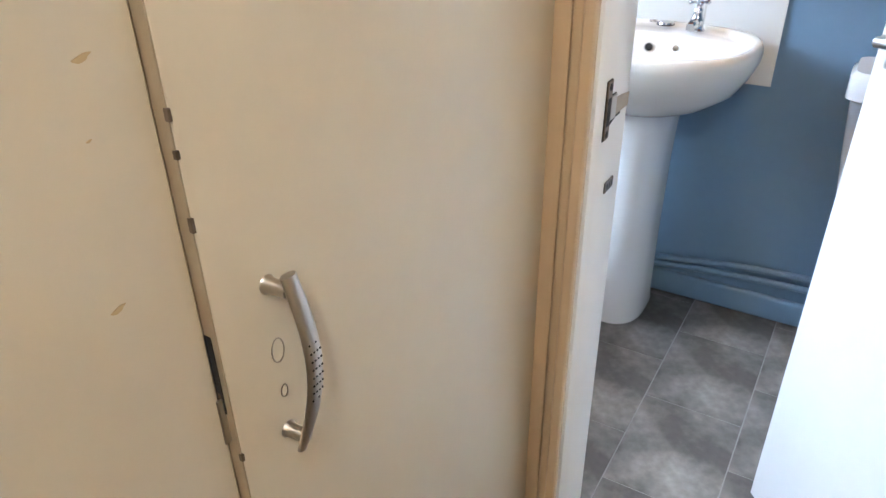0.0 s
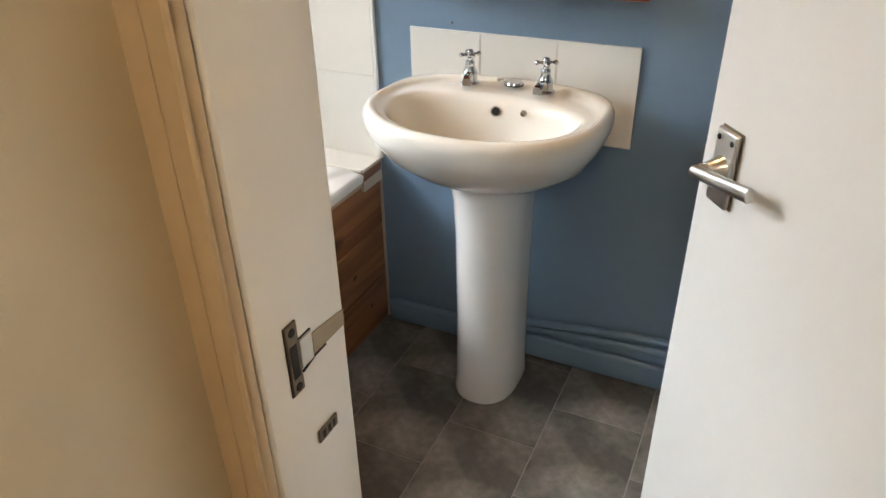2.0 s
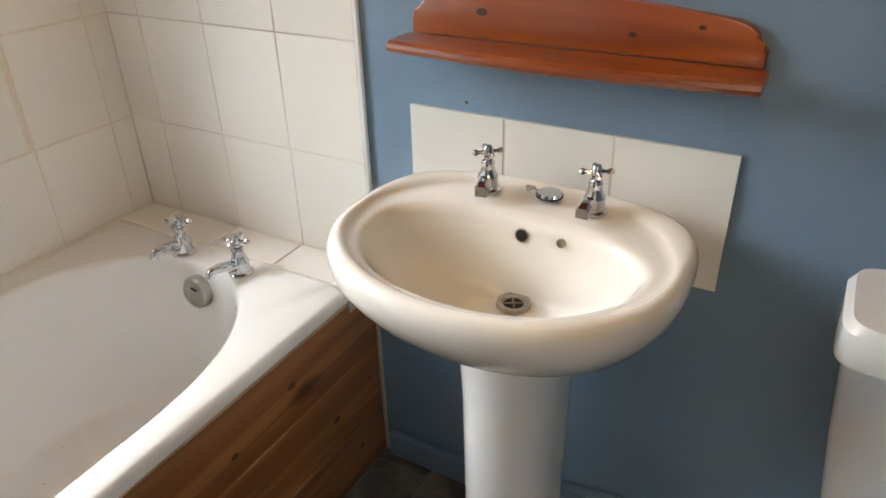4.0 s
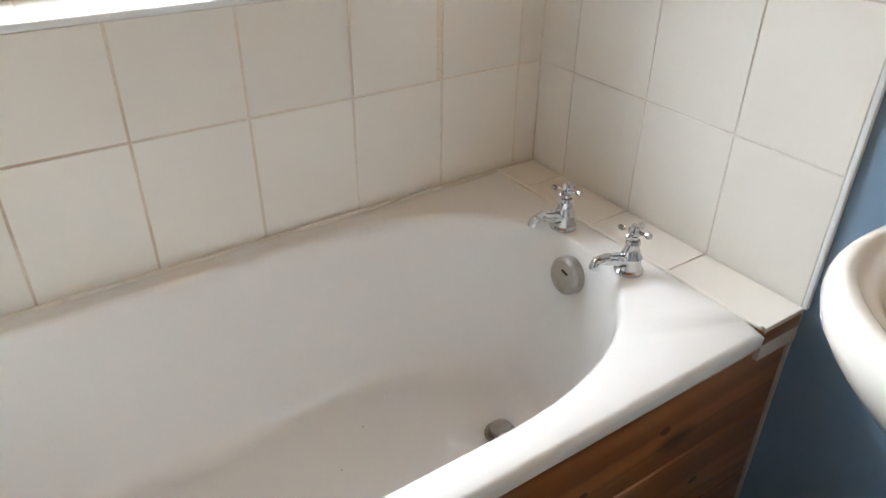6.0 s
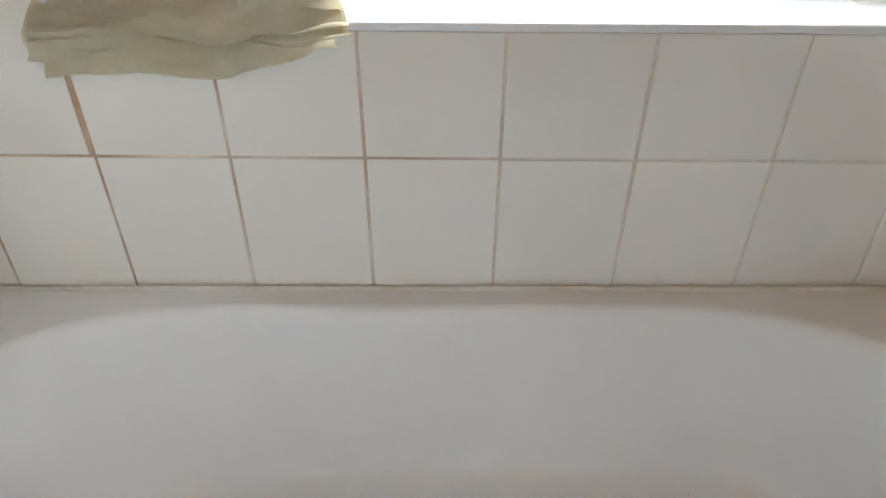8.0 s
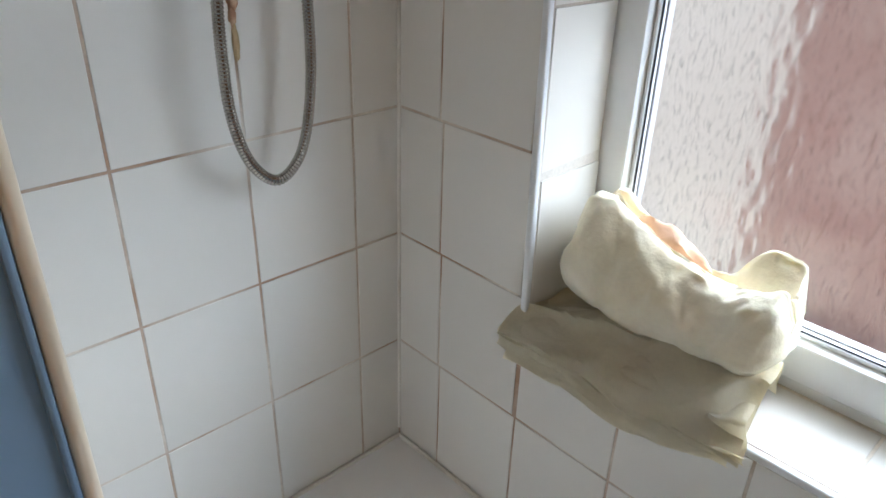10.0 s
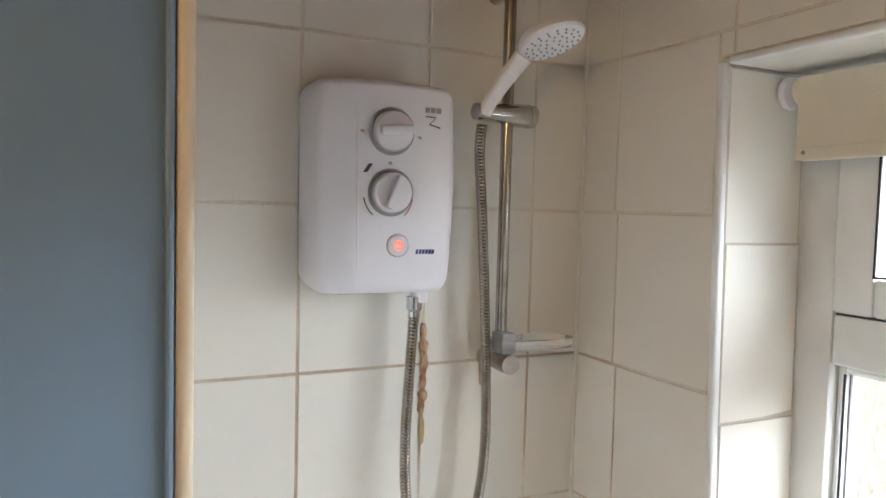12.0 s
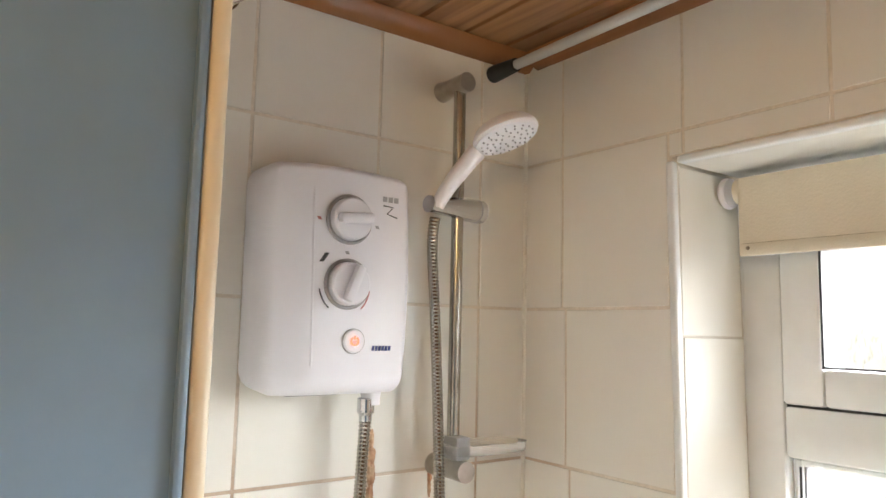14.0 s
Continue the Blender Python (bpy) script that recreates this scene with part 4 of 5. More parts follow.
for x, z, w in ((-0.155, 0.050, 0.011), (0.10, 0.036, 0.007), (0.20, 0.055, 0.006)):
    part("knot", loft([[Vector((x + w * k * math.cos(a), -y, z + w * 0.62 * k * math.sin(a))) for a in [2 * math.pi * q / 16 for q in range(16)]] for k, y in ((1.0, 0.0175), (0.9, 0.0184))]), M_KNOT, shelf, "dark round knot")
for y, z, w in ((1.50, 0.44, 0.013), (1.33, 0.40, 0.010), (1.62, 0.25, 0.012), (1.12, 0.45, 0.009), (1.70, 0.10, 0.009), (0.92, 0.30, 0.012)):
    part("knot", loft([[Vector((x, y + w * k * math.cos(a), z + w * 0.7 * k * math.sin(a))) for a in [2 * math.pi * q / 16 for q in range(16)]] for k, x in ((1.0, 0.7026), (0.9, 0.7034))]), M_KNOT, panel, "dark round knot")

for x, y, z, r in ((0.320, 1.5725, 0.192, 0.0024), (0.208, 1.211, 0.186, 0.0016), (0.285, 1.124, 0.1845, 0.0013), (0.150, 1.300, 0.190, 0.0012)):
    crumb = thing("crumb", (x, y, z), "dark crumb of dirt lying in the bath", "dirt", "crumbs in the bath")
    bm = bmesh.new()
    bmesh.ops.create_icosphere(bm, subdivisions=1, radius=r, matrix=Matrix.Diagonal((1.3, 0.8, 0.6, 1)))
    part("grain", bm, M_KNOT, crumb)
wall_plug = thing("wall_plug", (0.940, END + 0.008, 0.968), "small dark empty screw hole in the blue wall", "screw hole")
part("socket", lathe([(0.0032, 0.0), (0.0032, 0.0010), (0.0020, 0.0012), (0.0018, 0.0002)], 12, pose(0, -0.0002, 0, 90, 0, 0)), M_TARNISH, wall_plug)

# ---- skirting and pipes ----
solid("skirting_basin", box(0.72, 2.19, END - 0.016, END + 0.0075, 0, 0.078, 0.010, 4), M_BLUE, "blue painted skirting board", "skirting", "structure")
for name, pts in (("heating_pipe", [(1.08, END - 0.005, 0.092), (1.17, END - 0.005, 0.096), (1.38, END - 0.005, 0.114), (1.6, END - 0.005, 0.127), (2.19, END - 0.005, 0.14)]), ("heating_pipe", [(1.06, END - 0.004, 0.110), (1.17, END - 0.004, 0.116), (1.38, END - 0.004, 0.144), (1.6, END - 0.004, 0.163), (2.19, END - 0.004, 0.18)])):
    ob = solid(name, tube(spline(pts, 8), 0.0105, 12), M_BLUE, "blue painted copper pipe along the skirting", "pipe")
    ob["group"] = "pipes along the skirting"

# ---- electric shower ----
shower = thing("electric_shower", (0.393, 0.0, 1.836), "white plastic electric shower unit on the tiles", "shower unit")


def casing_slice(x):
    """Upright section of the case at x: a rounded front, falling back towards both edges."""
    u = (x - 0.005) / 0.111
    edge = max(0.0, abs(u) - 0.80) / 0.20
    tall = 0.1545 - 0.024 * (1 - math.sqrt(max(0.0, 1 - edge * edge)))
    deep = 0.0905 - 0.022 * max(0.0, (u - 0.42) / 0.58) ** 1.3 - 0.010 * max(0.0, (-u - 0.45) / 0.55) ** 1.5
    deep -= 0.026 * (1 - math.sqrt(max(0.0, 1 - max(0.0, (abs(u) - 0.86) / 0.14) ** 2)))
    r = 0.020
    out = [(0.001, -tall + 0.004)]
    out += [(deep - r + r * math.sin(a), -tall + r - r * math.cos(a)) for a in [math.pi / 2 * k / 6 for k in range(7)]]
    out += [(deep, -tall + r + (2 * tall - 2 * r - 0.010) * k / 6) for k in range(1, 6)]
    out += [(deep - r * 1.3 + r * 1.3 * math.cos(a), tall - r + 0.6 * r * math.sin(a) - 0.002 + 0.003 * (1 - abs(u))) for a in [math.pi / 2 * k / 6 for k in range(7)]]
    out += [(0.001, out[-1][1])]
    return [Vector((x, y, z)) for y, z in out]


casing = loft([casing_slice(0.005 + 0.111 * math.sin(math.pi / 2 * (k / 22 - 1))) for k in range(45)])
for v in casing.verts:
    # the case narrows a little towards head and foot
    v.co.x = 0.005 + (v.co.x - 0.005) * (1 - 0.075 * max(0, -v.co.z / 0.155) ** 2 - 0.06 * max(0, v.co.z / 0.155) ** 2)
part("casing", casing, M_PLASTIC, shower, smooth=45)
part("face_ridge", tube([(0.055 - 0.005 * i / 12, 0.0893 - 0.004 * max(0, abs(i - 6) - 5), 0.128 - 0.264 * i / 12) for i in range(13)], 0.0020, 8), M_PLASTIC, shower)
part("base_seam", box(0.0, 0.070, 0.020, 0.066, -0.1556, -0.1535), M_FADED, shower, "dark seam under the case")
for z, spin in ((0.074, 4), (-0.011, 68)):
    ring = part("dial_ring", lathe([(0.0335, 0.0), (0.0335, 0.003), (0.0305, 0.005), (0.0295, 0.002)], 32, pose(0.004, 0.090, z, -90, 0, 0)), M_FADED, shower, "grey dial surround")
    k = part("dial", lathe([(0.029, 0.0), (0.028, 0.012), (0.026, 0.0145), (0.004, 0.015)], 30, pose(0.004, 0.091, z, -90, 0, 0)), M_PLASTIC, shower, "white control dial")
    g = part("dial_grip", box(-0.025, 0.025, 0, 0.013, -0.0065, 0.0065, 0.004, 2), M_PLASTIC, k)
    g.matrix_basis = pose(0.004, 0.1055, z, 0, spin, 0)
b = part("power_button", lathe([(0.0155, 0.0), (0.0155, 0.003), (0.0135, 0.0045), (0.002, 0.005)], 24, pose(-0.008, 0.090, -0.085, -90, 0, 0)), M_PLASTIC, shower)
part("button_ring", lathe([(0.0165, 0.0), (0.0165, 0.0022), (0.0157, 0.0026)], 24, pose(-0.008, 0.0902, -0.085, -90, 0, 0)), M_FADED, b)
bm = tube([Vector((-0.008 + 0.0052 * math.cos(a), 0.0957, -0.085 + 0.0052 * math.sin(a))) for a in [radians(120 + 300 * k / 14) for k in range(15)]], 0.0014, 8)
tube([(-0.008, 0.0957, -0.083), (-0.008, 0.0957, -0.078)], 0.0014, 8, bm=bm)
part("power_symbol", bm, lit, b, "glowing red power symbol")


def plate(x, z, w, h, slant=0.0, y=0.0912):
    return loft([[Vector((x - w / 2, s, z - h / 2)), Vector((x + w / 2, s, z - h / 2)), Vector((x + w / 2 + slant, s, z + h / 2)), Vector((x - w / 2 + slant, s, z + h / 2))] for s in (y - 0.001, y)])


for i in range(6):
    part("maker_mark", plate(-0.038 - i * 0.0050, -0.094, 0.0036, 0.0065, -0.001), M_BLUEMARK, shower, "blue printed maker's mark")
for i in range(3):
    part("model_mark", plate(-0.050 - i * 0.009, 0.108, 0.0065, 0.007), M_FADED, shower, "grey printed model mark")
part("model_stroke", tube([(-0.048, 0.0905, 0.099), (-0.064, 0.0902, 0.098), (-0.054, 0.0905, 0.088), (-0.071, 0.0895, 0.084)], 0.0009, 6), M_BLACKMARK, shower, "black printed zigzag stroke")
part("dial_mark", plate(0.042, 0.022, 0.006, 0.012, -0.008), M_BLACKMARK, shower)
for x0, mm in ((0.040, M_BLACKMARK), (-0.034, M_PINKMARK)):
    bm = tube([Vector((x0 * math.cos(a) * 1.0 + 0.004, 0.0913, -0.012 + 0.040 * math.sin(a))) for a in [radians(-50 + 40 * k / 8) for k in range(9)]], 0.0009, 6)
    part("dial_arc", bm, mm, shower)
for x0, z0 in ((0.046, 0.072), (-0.040, 0.068), (0.004, 0.030)):
    part("dial_tick", plate(x0, z0, 0.005, 0.004, 0.002), M_PINKMARK if x0 > 0.04 else M_FADED, shower)
part("outlet", lathe([(0.016, 0.0), (0.013, -0.012), (0.013, -0.022)], 16, pose(-0.060, 0.052, -0.150)), M_PLASTIC, shower, "white outlet collar")

hose = thing("shower_hose", (0, 0, 0), "grey metal spiral shower hose hanging in a loop", "hose")
nut_in = part("hose_nut", lathe([(0.010, 0), (0.012, -0.002), (0.012, -0.020), (0.009, -0.024), (0.009, -0.032)], 14, pose(0.340, 0.052, 1.674)), M_CHROME, hose, "chrome hose nut")
path = spline([(0.340, 0.052, 1.645), (0.345, 0.053, 1.56), (0.350, 0.054, 1.45), (0.346, 0.056, 1.36), (0.325, 0.058, 1.292), (0.286, 0.060, 1.258), (0.245, 0.060, 1.288), (0.222, 0.058, 1.36), (0.213, 0.056, 1.46), (0.218, 0.054, 1.62), (0.228, 0.054, 1.78), (0.238, 0.056, 1.89), (0.238, 0.062, 1.936)], 24)
part("hose_coil", tube(resample(path, 0.0026), 0.0087, 14, ribs=0.17), M_HOSE, hose, smooth=40)

rail = thing("shower_rail", (0.186, 0.048, 0), "chrome riser rail with brackets, speckled with limescale", "shower rail")
part("rail_tube", tube([(0, 0, 1.598), (0, 0, 2.160)], 0.0095, 16), M_HOSE, rail)
for z, front in ((2.153, 0.020), (1.563, 0.034)):
    br = part("bracket", tube([(0, -0.048, z), (0, -0.028, z), (0, front, z)], [0.017, 0.0145, 0.0155], 18), M_STEEL, rail, "round wall bracket")
sl = part("slider", tube([(0.062, 0.010, 1.954), (0.020, 0.004, 1.955), (-0.018, 0.0, 1.955), (-0.048, -0.003, 1.955)], [0.013, 0.0150, 0.0185, 0.0185], 18), M_CHROME, rail, "chrome slider with a knob")
part("slider_ring", tube([(-0.036, -0.002, 1.955), (-0.038, -0.002, 1.955)], 0.0191, 18), M_FADED, sl)
head = thing("shower_handset", (0, 0, 0), "white plastic shower handset with grey nozzles", "shower head")
arm = spline([(0.236, 0.064, 1.950), (0.231, 0.072, 1.968), (0.218, 0.090, 1.998), (0.200, 0.112, 2.032)], 6)
part("handset_handle", tube(arm, [0.0098 + 0.0045 * i / 18 for i in range(len(arm))], 14), M_PLASTIC, head)
hm = Matrix.Translation((0.172, 0.142, 2.055)) @ Vector((-0.16, 0.34, -0.92)).to_track_quat("Z", "Y").to_matrix().to_4x4() @ Matrix.Scale(0.87, 4)
disc = part("handset_head", lathe([(0.006, -0.024), (0.030, -0.022), (0.050, -0.014), (0.057, -0.004), (0.058, 0.003), (0.055, 0.008), (0.048, 0.0095), (0.003, 0.010)], 32, hm), M_PLASTIC, head)
for r, k in ((0.013, 6), (0.025, 11), (0.036, 15), (0.046, 18)):
    for i in range(k):
        a = 2 * math.pi * i / k + r * 30
        part("nozzle", lathe([(0.0019, 0.008), (0.0014, 0.0118)], 6, hm @ Matrix.Translation((r * math.cos(a), r * math.sin(a), 0))), M_FADED, disc)
tray = thing("soap_tray", (0.132, 0.058, 1.590), "clear plastic soap tray clipped to the riser rail", "soap tray")
bm = loft([oval(0, 0, 0.072, 0.036, 0.036, 0.010, 36, 3, 3), oval(0, 0, 0.070, 0.034, 0.034, -0.004, 36, 3, 3), oval(0, 0, 0.062, 0.027, 0.027, -0.006, 36, 3, 3)], cap0=False)
loft([oval(0, 0, 0.068, 0.032, 0.032, 0.010, 36, 3, 3), oval(0, 0, 0.066, 0.030, 0.030, -0.001, 36, 3, 3)], cap0=False, bm=bm)
part("tray_dish", bm, M_TRAY, tray)
part("tray_clip", box(0.040, 0.066, -0.020, 0.016, -0.012, 0.022, 0.004, 2), M_RING, tray, "grey clip")
rng = random.Random(4)


def lump(x, z, w, h, mat, parent):
    """A crusted lump on the tiles."""
    bm = bmesh.new()
    bmesh.ops.create_icosphere(bm, subdivisions=3, radius=1.0)
    shift = Vector((rng.uniform(0, 9), rng.uniform(0, 9), 0))
    for v in bm.verts:
        k = 1 + 0.45 * noise.noise(v.co * 1.6 + shift) + 0.22 * noise.noise(v.co * 4 + shift)
        v.co = Vector((x + v.co.x * w * k, 0.0008 + max(v.co.y, -0.1) * w * 0.7 * k, z + v.co.z * h * k))
    part("crust", bm, mat, parent, smooth=60)


rust = thing("limescale_drip", (0.300, 0.0, 0), "rusty limescale crust below the shower outlet", "stain")
for x, z, w, h in ((0.001, 1.607, 0.0050, 0.016), (0.000, 1.583, 0.0080, 0.013), (-0.002, 1.556, 0.0065, 0.017), (0.000, 1.529, 0.0060, 0.014), (-0.001, 1.506, 0.0085, 0.011), (0.002, 1.488, 0.0055, 0.013)):
    lump(x, z, w, h, M_RUST, rust)
lump(0.001, 1.452, 0.0052, 0.026, M_STAIN, rust)
streak = thing("limescale_drip", (0.194, 0.0, 0), "rust streak under the rail bracket", "stain")
for z, w in ((1.546, 0.0040), (1.528, 0.0030)):
    lump(0, z, w, 0.012, M_RUST, streak)

# ---- poles under the ceiling ----
pole = thing("tension_pole", (0.080, 0, 2.208), "white tension pole, greyed with painted shade, with black rubber ends along the window", "pole")
part("pole_tube", tube([(0.0, 0.062, 0), (0.030, END - 0.03, 0)], 0.0082, 16), M_POLE, pole)
part("rubber_end", tube([(0, 0.001, 0), (0, 0.010, 0), (0.001, 0.062, 0)], [0.0145, 0.0145, 0.0115], 18), M_DARK, pole)
part("rubber_end", tube([(0.030, END - 0.001, 0), (0.030, END - 0.03, 0)], 0.0145, 18), M_DARK, pole)
crail = thing("curtain_rail", (0.603, 0, 2.166), "white shower curtain rail with a few rings", "curtain rail")
part("rail_tube", tube([(0, 0.001, 0), (0, END - 0.001, 0)], 0.0125, 16), M_PVC, crail)
for y, lean in ((0.150, 22), (0.165, -12), (0.62, 10), (1.05, -8)):
    ring = thing("curtain_ring", pose(0.603, y, 2.166 - 0.004, 0, 0, lean), "chrome curtain ring hanging on the rail", "curtain ring", "curtain rings")
    part("ring", tube([Vector((0.030 * math.cos(a), 0, -0.012 + 0.030 * math.sin(a))) for a in [2 * math.pi * k / 28 for k in range(29)]], 0.0016, 8), M_CHROME, ring)

# ---- cloth on the sill ----
def crumple(p, amount, size):
    q = p / size
    return Vector((noise.noise(q), noise.noise(q + Vector((7, 3, 1))), noise.noise(q + Vector((2, 9, 5))))) * amount


def lerp_list(u, stops):
    for (a, p), (b, q) in zip(stops, stops[1:]):
        if u <= b:
            k = (u - a) / (b - a)
            k = k * k * (3 - 2 * k)
            return p + (q - p) * k
    return stops[-1][1]


towel = thing("crumpled_towel", (0, 0, 0), "crumpled cream towel heaped on the window sill", "towel")
# three hanging layers, the upper ones shorter, so that their hems show
for layer, (lift, out, y0, y1) in enumerate(((0.0, 0.000, 0.314, 0.712), (0.026, 0.009, 0.300, 0.718), (0.052, 0.018, 0.306, 0.724))):
    bm = bmesh.new()
    sheet = []
    for i in range(70):
        u = i / 69
        hem = lerp_list(u, [(0, 0.938), (0.3, 0.944), (0.55, 0.936), (0.8, 0.962), (1, 0.986)]) + lift * (0.70 + 0.45 * math.sin(math.pi * min(1, 0.25 + u * 0.75))) + 0.006 * noise.noise(Vector((u * 6, layer, 3)))
        heap = 0.030 + 0.014 * math.sin(math.pi * u) + 0.026 * u * u + 0.010 * layer
        prof = spline([(-0.140, 0, SILL + 0.012 + 0.3 * heap), (-0.095, 0, SILL + heap), (-0.045, 0, SILL + heap * 0.86), (-0.004, 0, SILL + heap * 0.50), (0.016 + out, 0, SILL + heap * 0.05 - 0.004), (0.021 + out, 0, (SILL + hem) / 2 - 0.004), (0.019 + out, 0, hem)], 7)
        row = []
        for j, p in enumerate(prof):
            v = j / (len(prof) - 1)
            y = y0 + (y1 - y0) * u + 0.030 * (1 - v) * (1 - 2 * u) - 0.012 * v * (1 - u)
            q = Vector((u * 0.42, v * 0.26, 0.4 * layer))
            c = crumple(q, 0.018, 0.090) + crumple(q + Vector((3, 1, 0)), 0.006, 0.040)
            sag = 0.022 * max(0.0, math.sin(7.5 * v + 2.2 * u + 1.8 * noise.noise(Vector((u * 2.2, v * 1.5, layer))))) ** 2 * (1 - v) ** 0.5
            ridge = 0.013 * (1 - abs(math.sin(math.pi * (2.6 * v + 0.7 * u + 0.55 * noise.noise(Vector((u * 2.6, v * 2, 4 + layer))))))) ** 2 * math.sin(math.pi * min(1, v * 1.15)) * (0.5 + 0.5 * layer)
            p = p + Vector((0.8 * ridge, 0, 0.6 * ridge))
            row.append(Vector((max(p.x + c.x * 0.7, 0.0045 + 0.004 * layer) if p.z < SILL + 0.006 else p.x + c.x, y + c.y, max(p.z + c.z * (1 - 0.7 * v) - sag, SILL + 0.004 + 0.004 * layer) if p.x < 0.004 else p.z + c.z * 0.3)))
        sheet.append(row)
    loft(sheet, False, False, bm=bm, closed=False)
    bmesh.ops.solidify(bm, geom=bm.faces[:], thickness=0.006)
    part("towel_fold", bm, M_CLOTH, towel, "hanging hemmed fold of the towel", smooth=60)
# the bundle above: a wall of cloth with a turned rim round a hollow
bm = bmesh.new()
rings = []
for i in range(84):
    u = i / 83
    rim = lerp_list(u, [(0, 1.205), (0.07, 1.250), (0.17, 1.252), (0.32, 1.222), (0.55, 1.196), (0.74, 1.183), (0.88, 1.196), (0.96, 1.212), (1, 1.185)])
    rear = lerp_list(u, [(0, 1.19), (0.10, 1.245), (0.25, 1.205), (0.45, 1.165), (0.68, 1.170), (0.84, 1.226), (0.95, 1.224), (1, 1.185)])
    foot = lerp_list(u, [(0, 1.060), (0.12, 1.066), (0.45, 1.058), (0.75, 1.072), (1, 1.090)])
    full = 0.55 + 0.45 * math.sin(math.pi * min(1, 0.12 + u * 0.80)) ** 0.6
    hollow = min(rim, rear) - 0.045 * math.sin(math.pi * u) ** 0.5
    lean = 0.016 * u
    pts = spline([(-0.145, 0, foot + 0.008), (-0.085 + lean, 0, foot - 0.008), (-0.060 + 0.016 * full + lean, 0, foot + 0.014), (-0.056 + 0.022 * full + lean, 0, foot + 0.36 * (rim - foot)), (-0.068 + 0.016 * full + lean, 0, foot + 0.75 * (rim - foot)), (-0.080 + 0.006 * full + lean, 0, rim - 0.004), (-0.091 + lean, 0, rim - 0.002), (-0.099 + lean, 0, rim - 0.013), (-0.110 + 0.5 * lean, 0, hollow), (-0.128, 0, rear - 0.008), (-0.139, 0, rear), (-0.149, 0, rear - 0.018)], 7)
    ring = []
    for k, p in enumerate(pts):
        a = k / len(pts)
        y = 0.338 + 0.366 * u + 0.10 * (p.z - 1.07) * (1 - 2 * u) * (1 if u < 0.5 else 0.3)
        q = Vector((a * 1.4, u * 1.2, 2.0))
        pleat = 0.0055 * (abs(math.sin(5.2 * u * math.pi * 0.5 + 9 * a + 2.0 * noise.noise(Vector((u * 3, a * 4, 1))))) - 0.5)
        c = crumple(q, 0.010, 0.20) + crumple(q * 1.3 + Vector((5, 2, 1)), 0.0035, 0.07)
        ring.append(Vector((p.x + c.x + pleat, y + c.y, p.z + c.z + pleat * 0.5)))
    mid = sum(ring, Vector()) / len(ring)
    shrink = 1 - 0.45 * abs(2 * u - 1) ** 14
    rings.append([Vector((max(mid.x + (p.x - mid.x) * shrink, -0.153), p.y, max(mid.z + (p.z - mid.z) * shrink, SILL + 0.014))) for p in ring])
loft(rings, bm=bm)
part("towel_roll", bm, M_CLOTH, towel, "rolled upper part of the towel with a turned rim", smooth=60)
bm = bmesh.new()
rings = []
for i in range(18):
    u = i / 17
    c = Vector((-0.114 + 0.006 * u, 0.440 + 0.125 * u, 1.208 - 0.040 * u))
    r = 0.021 * math.sin(math.pi * (0.10 + 0.80 * u))
    rings.append([c + Vector((r * 0.8 * math.cos(a), 0, r * 1.2 * math.sin(a))) + crumple(c + Vector((math.cos(a), 0, math.sin(a))) * 0.03, 0.009, 0.02) for a in [2 * math.pi * k / 16 for k in range(16)]])
part("peach_lining", loft(rings, bm=bm), M_PEACH, towel, "peach coloured cloth showing in the towel", smooth=60)

# ---- tiles, laid piece by piece ----
tile_meshes = {}


def tile_mesh(w, h, mat, depth=0.006, edge=0.0010, name="tile"):
    key = (round(w, 4), round(h, 4), mat.name)
    if key not in tile_meshes:
        def ring(i, z):
            return [(-w / 2 + i, -h / 2 + i, z), (w / 2 - i, -h / 2 + i, z), (w / 2 - i, h / 2 - i, z), (-w / 2 + i, h / 2 - i, z)]
        pts = ring(0, -depth) + ring(0, -edge * 0.8) + ring(edge * 0.35, -edge * 0.2) + ring(edge, 0)
        faces = [(8 + 4, 13, 14, 15)]
        for r in range(3):
            for i in range(4):
                j = (i + 1) % 4
                faces.append((r * 4 + i, r * 4 + j, r * 4 + 4 + j, r * 4 + 4 + i))
        me = bpy.data.meshes.new(name)
        me.from_pydata(pts, [], faces)
        me.materials.append(mat)
        me.polygons.foreach_set("use_smooth", [False] * len(me.polygons))
        tile_meshes[key] = me
    return tile_meshes[key]


tilt = random.Random(11)


def lay(parent, rects, place, mat=M_TILE, gap=0.0046, name="tile", wobble=0.12):
    """One tile to each rectangle (u0, u1, v0, v1) of a plane; place turns that plane into the room."""
    for u0, u1, v0, v1 in rects:
        if u1 - u0 < 0.012 or v1 - v0 < 0.012:
            continue
        ob = new(name, tile_mesh(u1 - u0 - gap, v1 - v0 - gap, mat, name=name))
        ob.matrix_basis = place @ Matrix.Translation(((u0 + u1) / 2, (v0 + v1) / 2, 0)) @ pose(0, 0, 0, tilt.uniform(-wobble, wobble), tilt.uniform(-wobble, wobble), 0)
        ob.parent = parent


def cells(us, vs):
    return [(a, b, c, d) for a, b in zip(us, us[1:]) for c, d in zip(vs, vs[1:])]


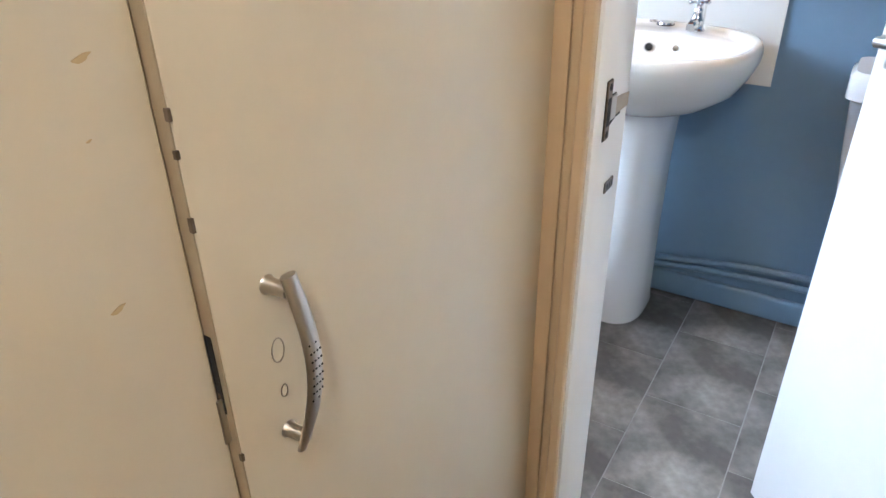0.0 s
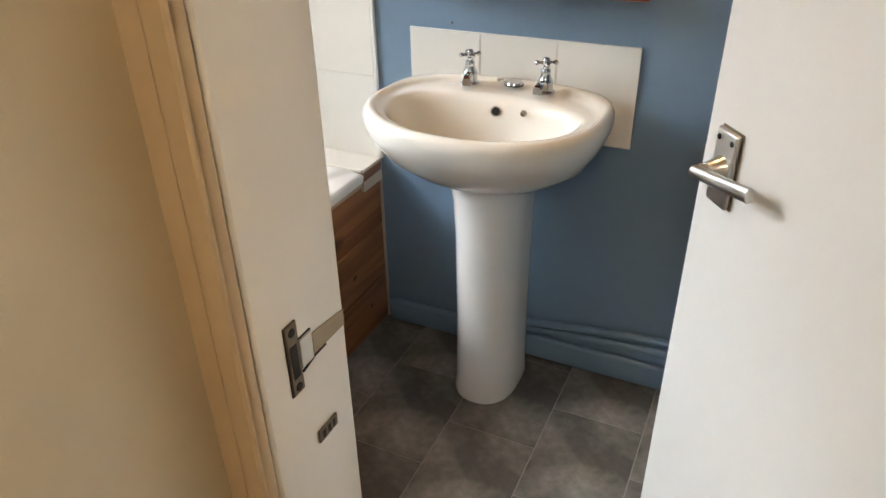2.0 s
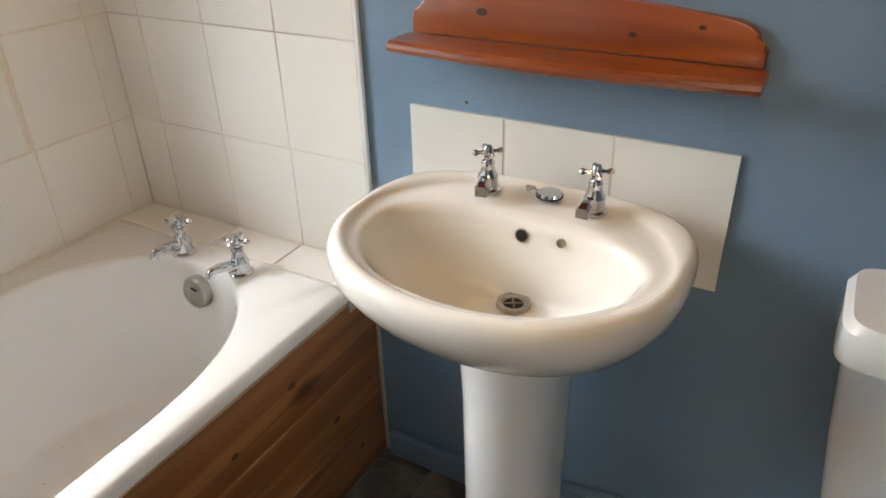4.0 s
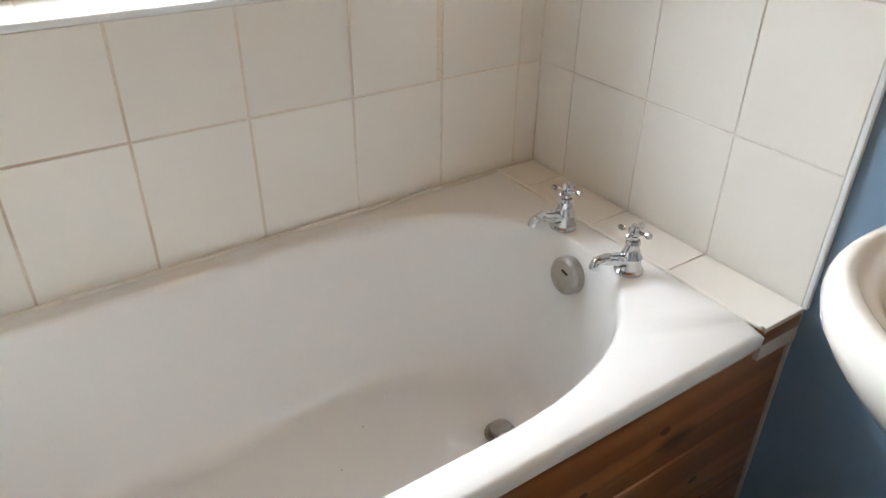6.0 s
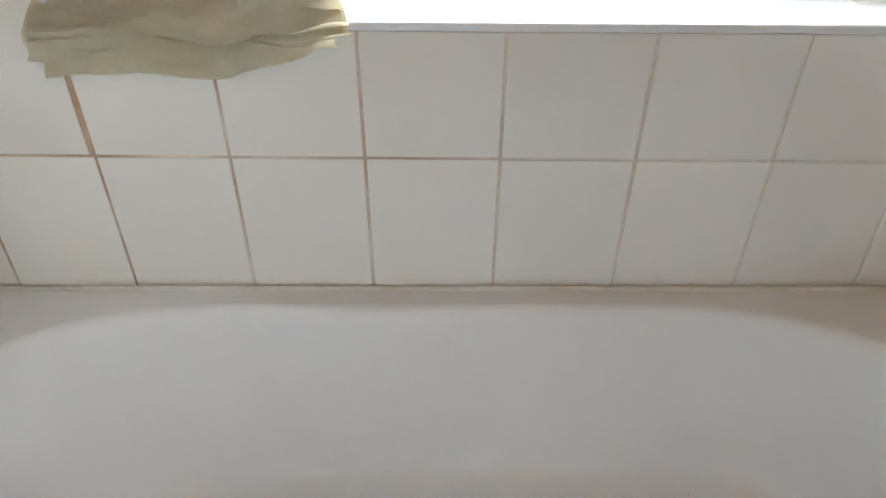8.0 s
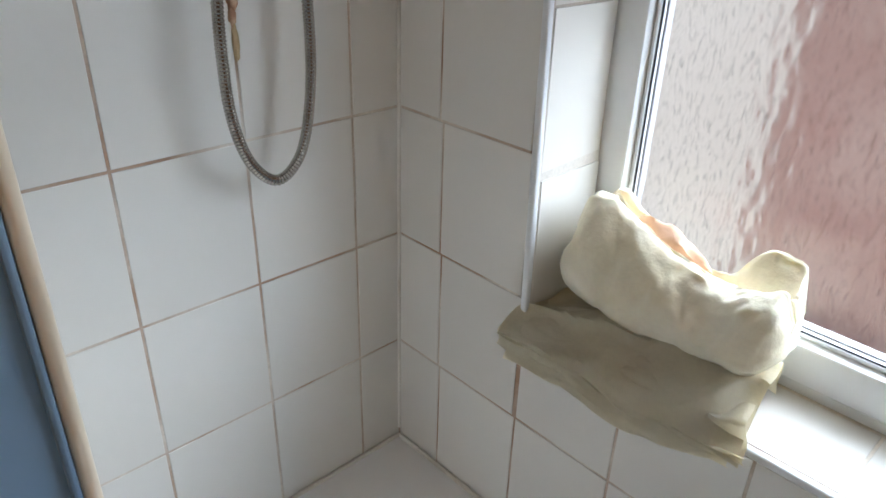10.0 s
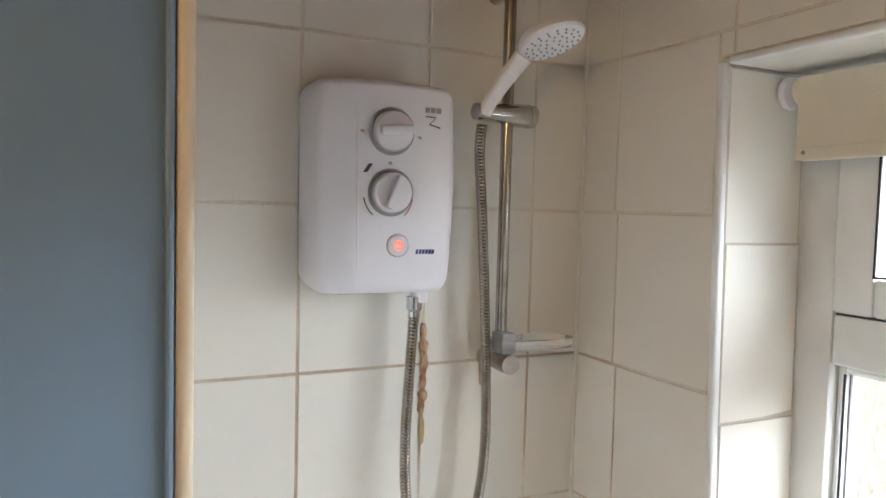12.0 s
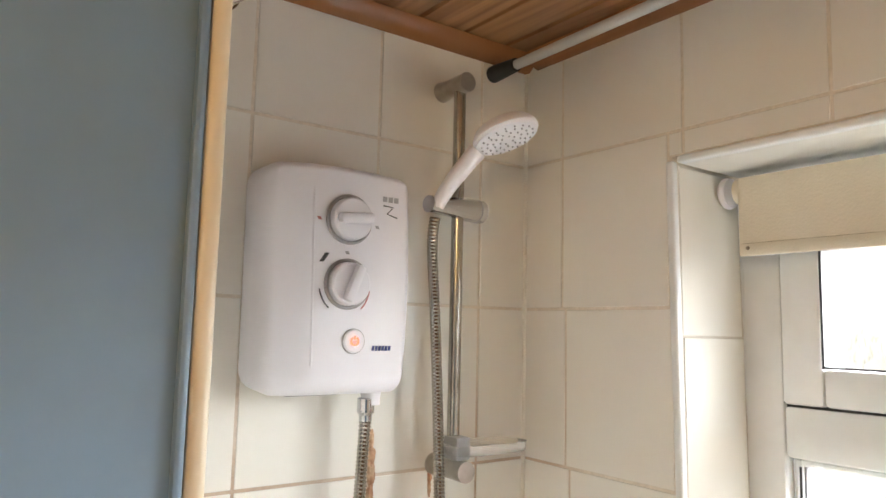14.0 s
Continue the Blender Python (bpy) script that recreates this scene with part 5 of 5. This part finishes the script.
levels = [RIM - 0.045] + ROWS + [CEIL + 0.01]
on_shower = Matrix(((1, 0, 0, 0), (0, 0, 1, 0), (0, 1, 0, 0), (0, 0, 0, 1)))
on_window = Matrix(((0, 0, 1, 0), (1, 0, 0, 0), (0, 1, 0, 0), (0, 0, 0, 1)))
on_end = Matrix(((1, 0, 0, 0), (0, 0, -1, END), (0, 1, 0, 0), (0, 0, 0, 1)))
lay(wall_shower, cells([0.0, 0.102, 0.302, 0.502, 0.702], levels), on_shower)
lay(wall_basin_tiled, cells([0.0, 0.107, 0.307, 0.508, 0.706], levels), on_end, gap=0.0032)
cut = []
courses = []
for k, (c, d) in enumerate(zip(levels, levels[1:])):
    first = (0.123, 0.119, 0.115, 0.107, 0.098, 0.090, 0.090)[k]
    courses += cells([0.0, first, 0.323, 0.525, 0.727, 0.929, 1.131, 1.335, 1.537, 1.738, END], [c, d])
for a, b, c, d in courses:
    if b <= WIN0 or a >= WIN1 or d <= SILL - 0.01 or c >= HEAD + 0.01:
        cut.append((a, b, c, d))
        continue
    w0, w1 = max(a, WIN0 - 0.010 + LEAN * ((c + d) / 2 - 1.52)), min(b, WIN1 + 0.012)
    cut += [(a, w0, c, d), (w1, b, c, d), (w0, w1, c, min(d, SILL - 0.010)), (w0, w1, max(c, HEAD + 0.010), d)]
lay(wall_window, [(a, b, c, d) for a, b, c, d in cut if b > a and d > c], on_window)
# reveal sides and sill
side0 = Matrix(((1, 0, 0, 0), (0, 0, 1, WIN0), (0, 1, 0, 0), (0, 0, 0, 1)))
side1 = Matrix(((1, 0, 0, 0), (0, 0, -1, WIN1), (0, 1, 0, 0), (0, 0, 0, 1)))
backing = box(-0.165, -0.0105, WIN0 - 0.013, WIN0 - T, SILL, HEAD)
for v in backing.verts:
    v.co.y += LEAN * (v.co.z - 1.52)
solid("reveal_backing", backing, M_GROUT_CLEAN, "pale grout behind the tiles of the window reveal", "grout", "structure", smooth=0)
shear = Matrix(((1, 0, 0, 0), (0, 1, LEAN, -1.52 * LEAN), (0, 0, 1, 0), (0, 0, 0, 1)))
for m in (shear @ side0, side1):
    lay(wall_window, cells([-0.160, -0.011], [SILL + 0.002, 1.262, 1.514, 1.766, HEAD - 0.001]), m, gap=0.003)
flat = Matrix(((0, 1, 0, 0), (1, 0, 0, 0), (0, 0, 1, SILL), (0, 0, 0, 1)))
lay(wall_window, cells([WIN0, 0.428, 0.628, 0.828, 1.028, 1.228, 1.428, WIN1], [-0.165, -0.011]), flat)
bm = box(-0.25, -0.170, WIN0, WIN1, SILL - 0.003, SILL + 0.018, 0.003)
solid("window_board", bm, M_PVC, "white plastic cill under the window frame", "window sill", "structure")
# the tiled return beside the shower, with its edge trim
on_return = Matrix(((0, 0, -1, 0.704), (1, 0, 0, 0), (0, 1, 0, 0), (0, 0, 0, 1)))
lay(wall_nib, cells([0.002, 0.09, 0.29, 0.488], levels), on_return)
solid("trim_return", box(0.703, 0.7155, 0.489, 0.505, 0.5, CEIL - 0.002, 0.005, 3), M_TRIM, "cream plastic tile trim on the wall corner", "tile trim", "structure")
solid("paint_bead", box(0.7162, 0.7225, 0.496, 0.5055, 0.0, CEIL - 0.03, 0.0025, 2), M_BLUE, "ridge of blue paint beside the tile trim", "paint ridge", "structure")
solid("trim_tap_end", box(0.7065, 0.7165, END - 0.003, END + 0.0078, RIM, CEIL - 0.03, 0.003, 2), M_PVC, "white plastic tile trim beside the blue wall", "tile trim", "structure")
# ledge behind the taps
ledge = solid("bath_ledge", box(0.0, 0.712, BY1 + 0.005, END - 0.001, 0.50, RIM + 0.0005), M_GROUT_CLEAN, "tiled ledge at the tap end of the bath", "ledge", "structure", smooth=0)
on_ledge = Matrix(((1, 0, 0, 0), (0, 1, 0, 0), (0, 0, 1, RIM + 0.003), (0, 0, 0, 1)))
lay(ledge, cells([0.002, 0.107, 0.307, 0.509, 0.714], [BY1 + 0.003, END - 0.001]), on_ledge)
# splashback
splash = thing("splashback", (0, END + 0.008, 0), "cream tile splashback of three tiles behind the basin", "splashback")
on_splash = Matrix(((1, 0, 0, 0), (0, 0, -1, -0.0075), (0, 1, 0, 0), (0, 0, 0, 1)))
part("backing", box(0.8225, 1.4175, -0.0058, -0.0002, 0.7035, 0.9505), M_GROUT_CLEAN, splash)
lay(splash, cells([0.820, 1.019, 1.219, 1.420], [0.702, 0.953]), on_splash)
# vinyl floor tiles
cols = [0.355 + 0.245 * i for i in range(8)]
rects = []
for i, u in enumerate(cols):
    v = 1.270 - 0.328 * 4 + (0.164 if i % 2 else 0)
    while v < END + 0.01:
        rects.append((max(u, 0.70), min(u + 0.245, 2.20), max(v, 0.455), min(v + 0.328, END)))
        v += 0.328
lay(floor_bathroom, [r for r in rects if r[1] > r[0] + 0.02 and r[3] > r[2] + 0.02], Matrix(), M_VINYL, 0.0026, "floor_tile", 0.0)
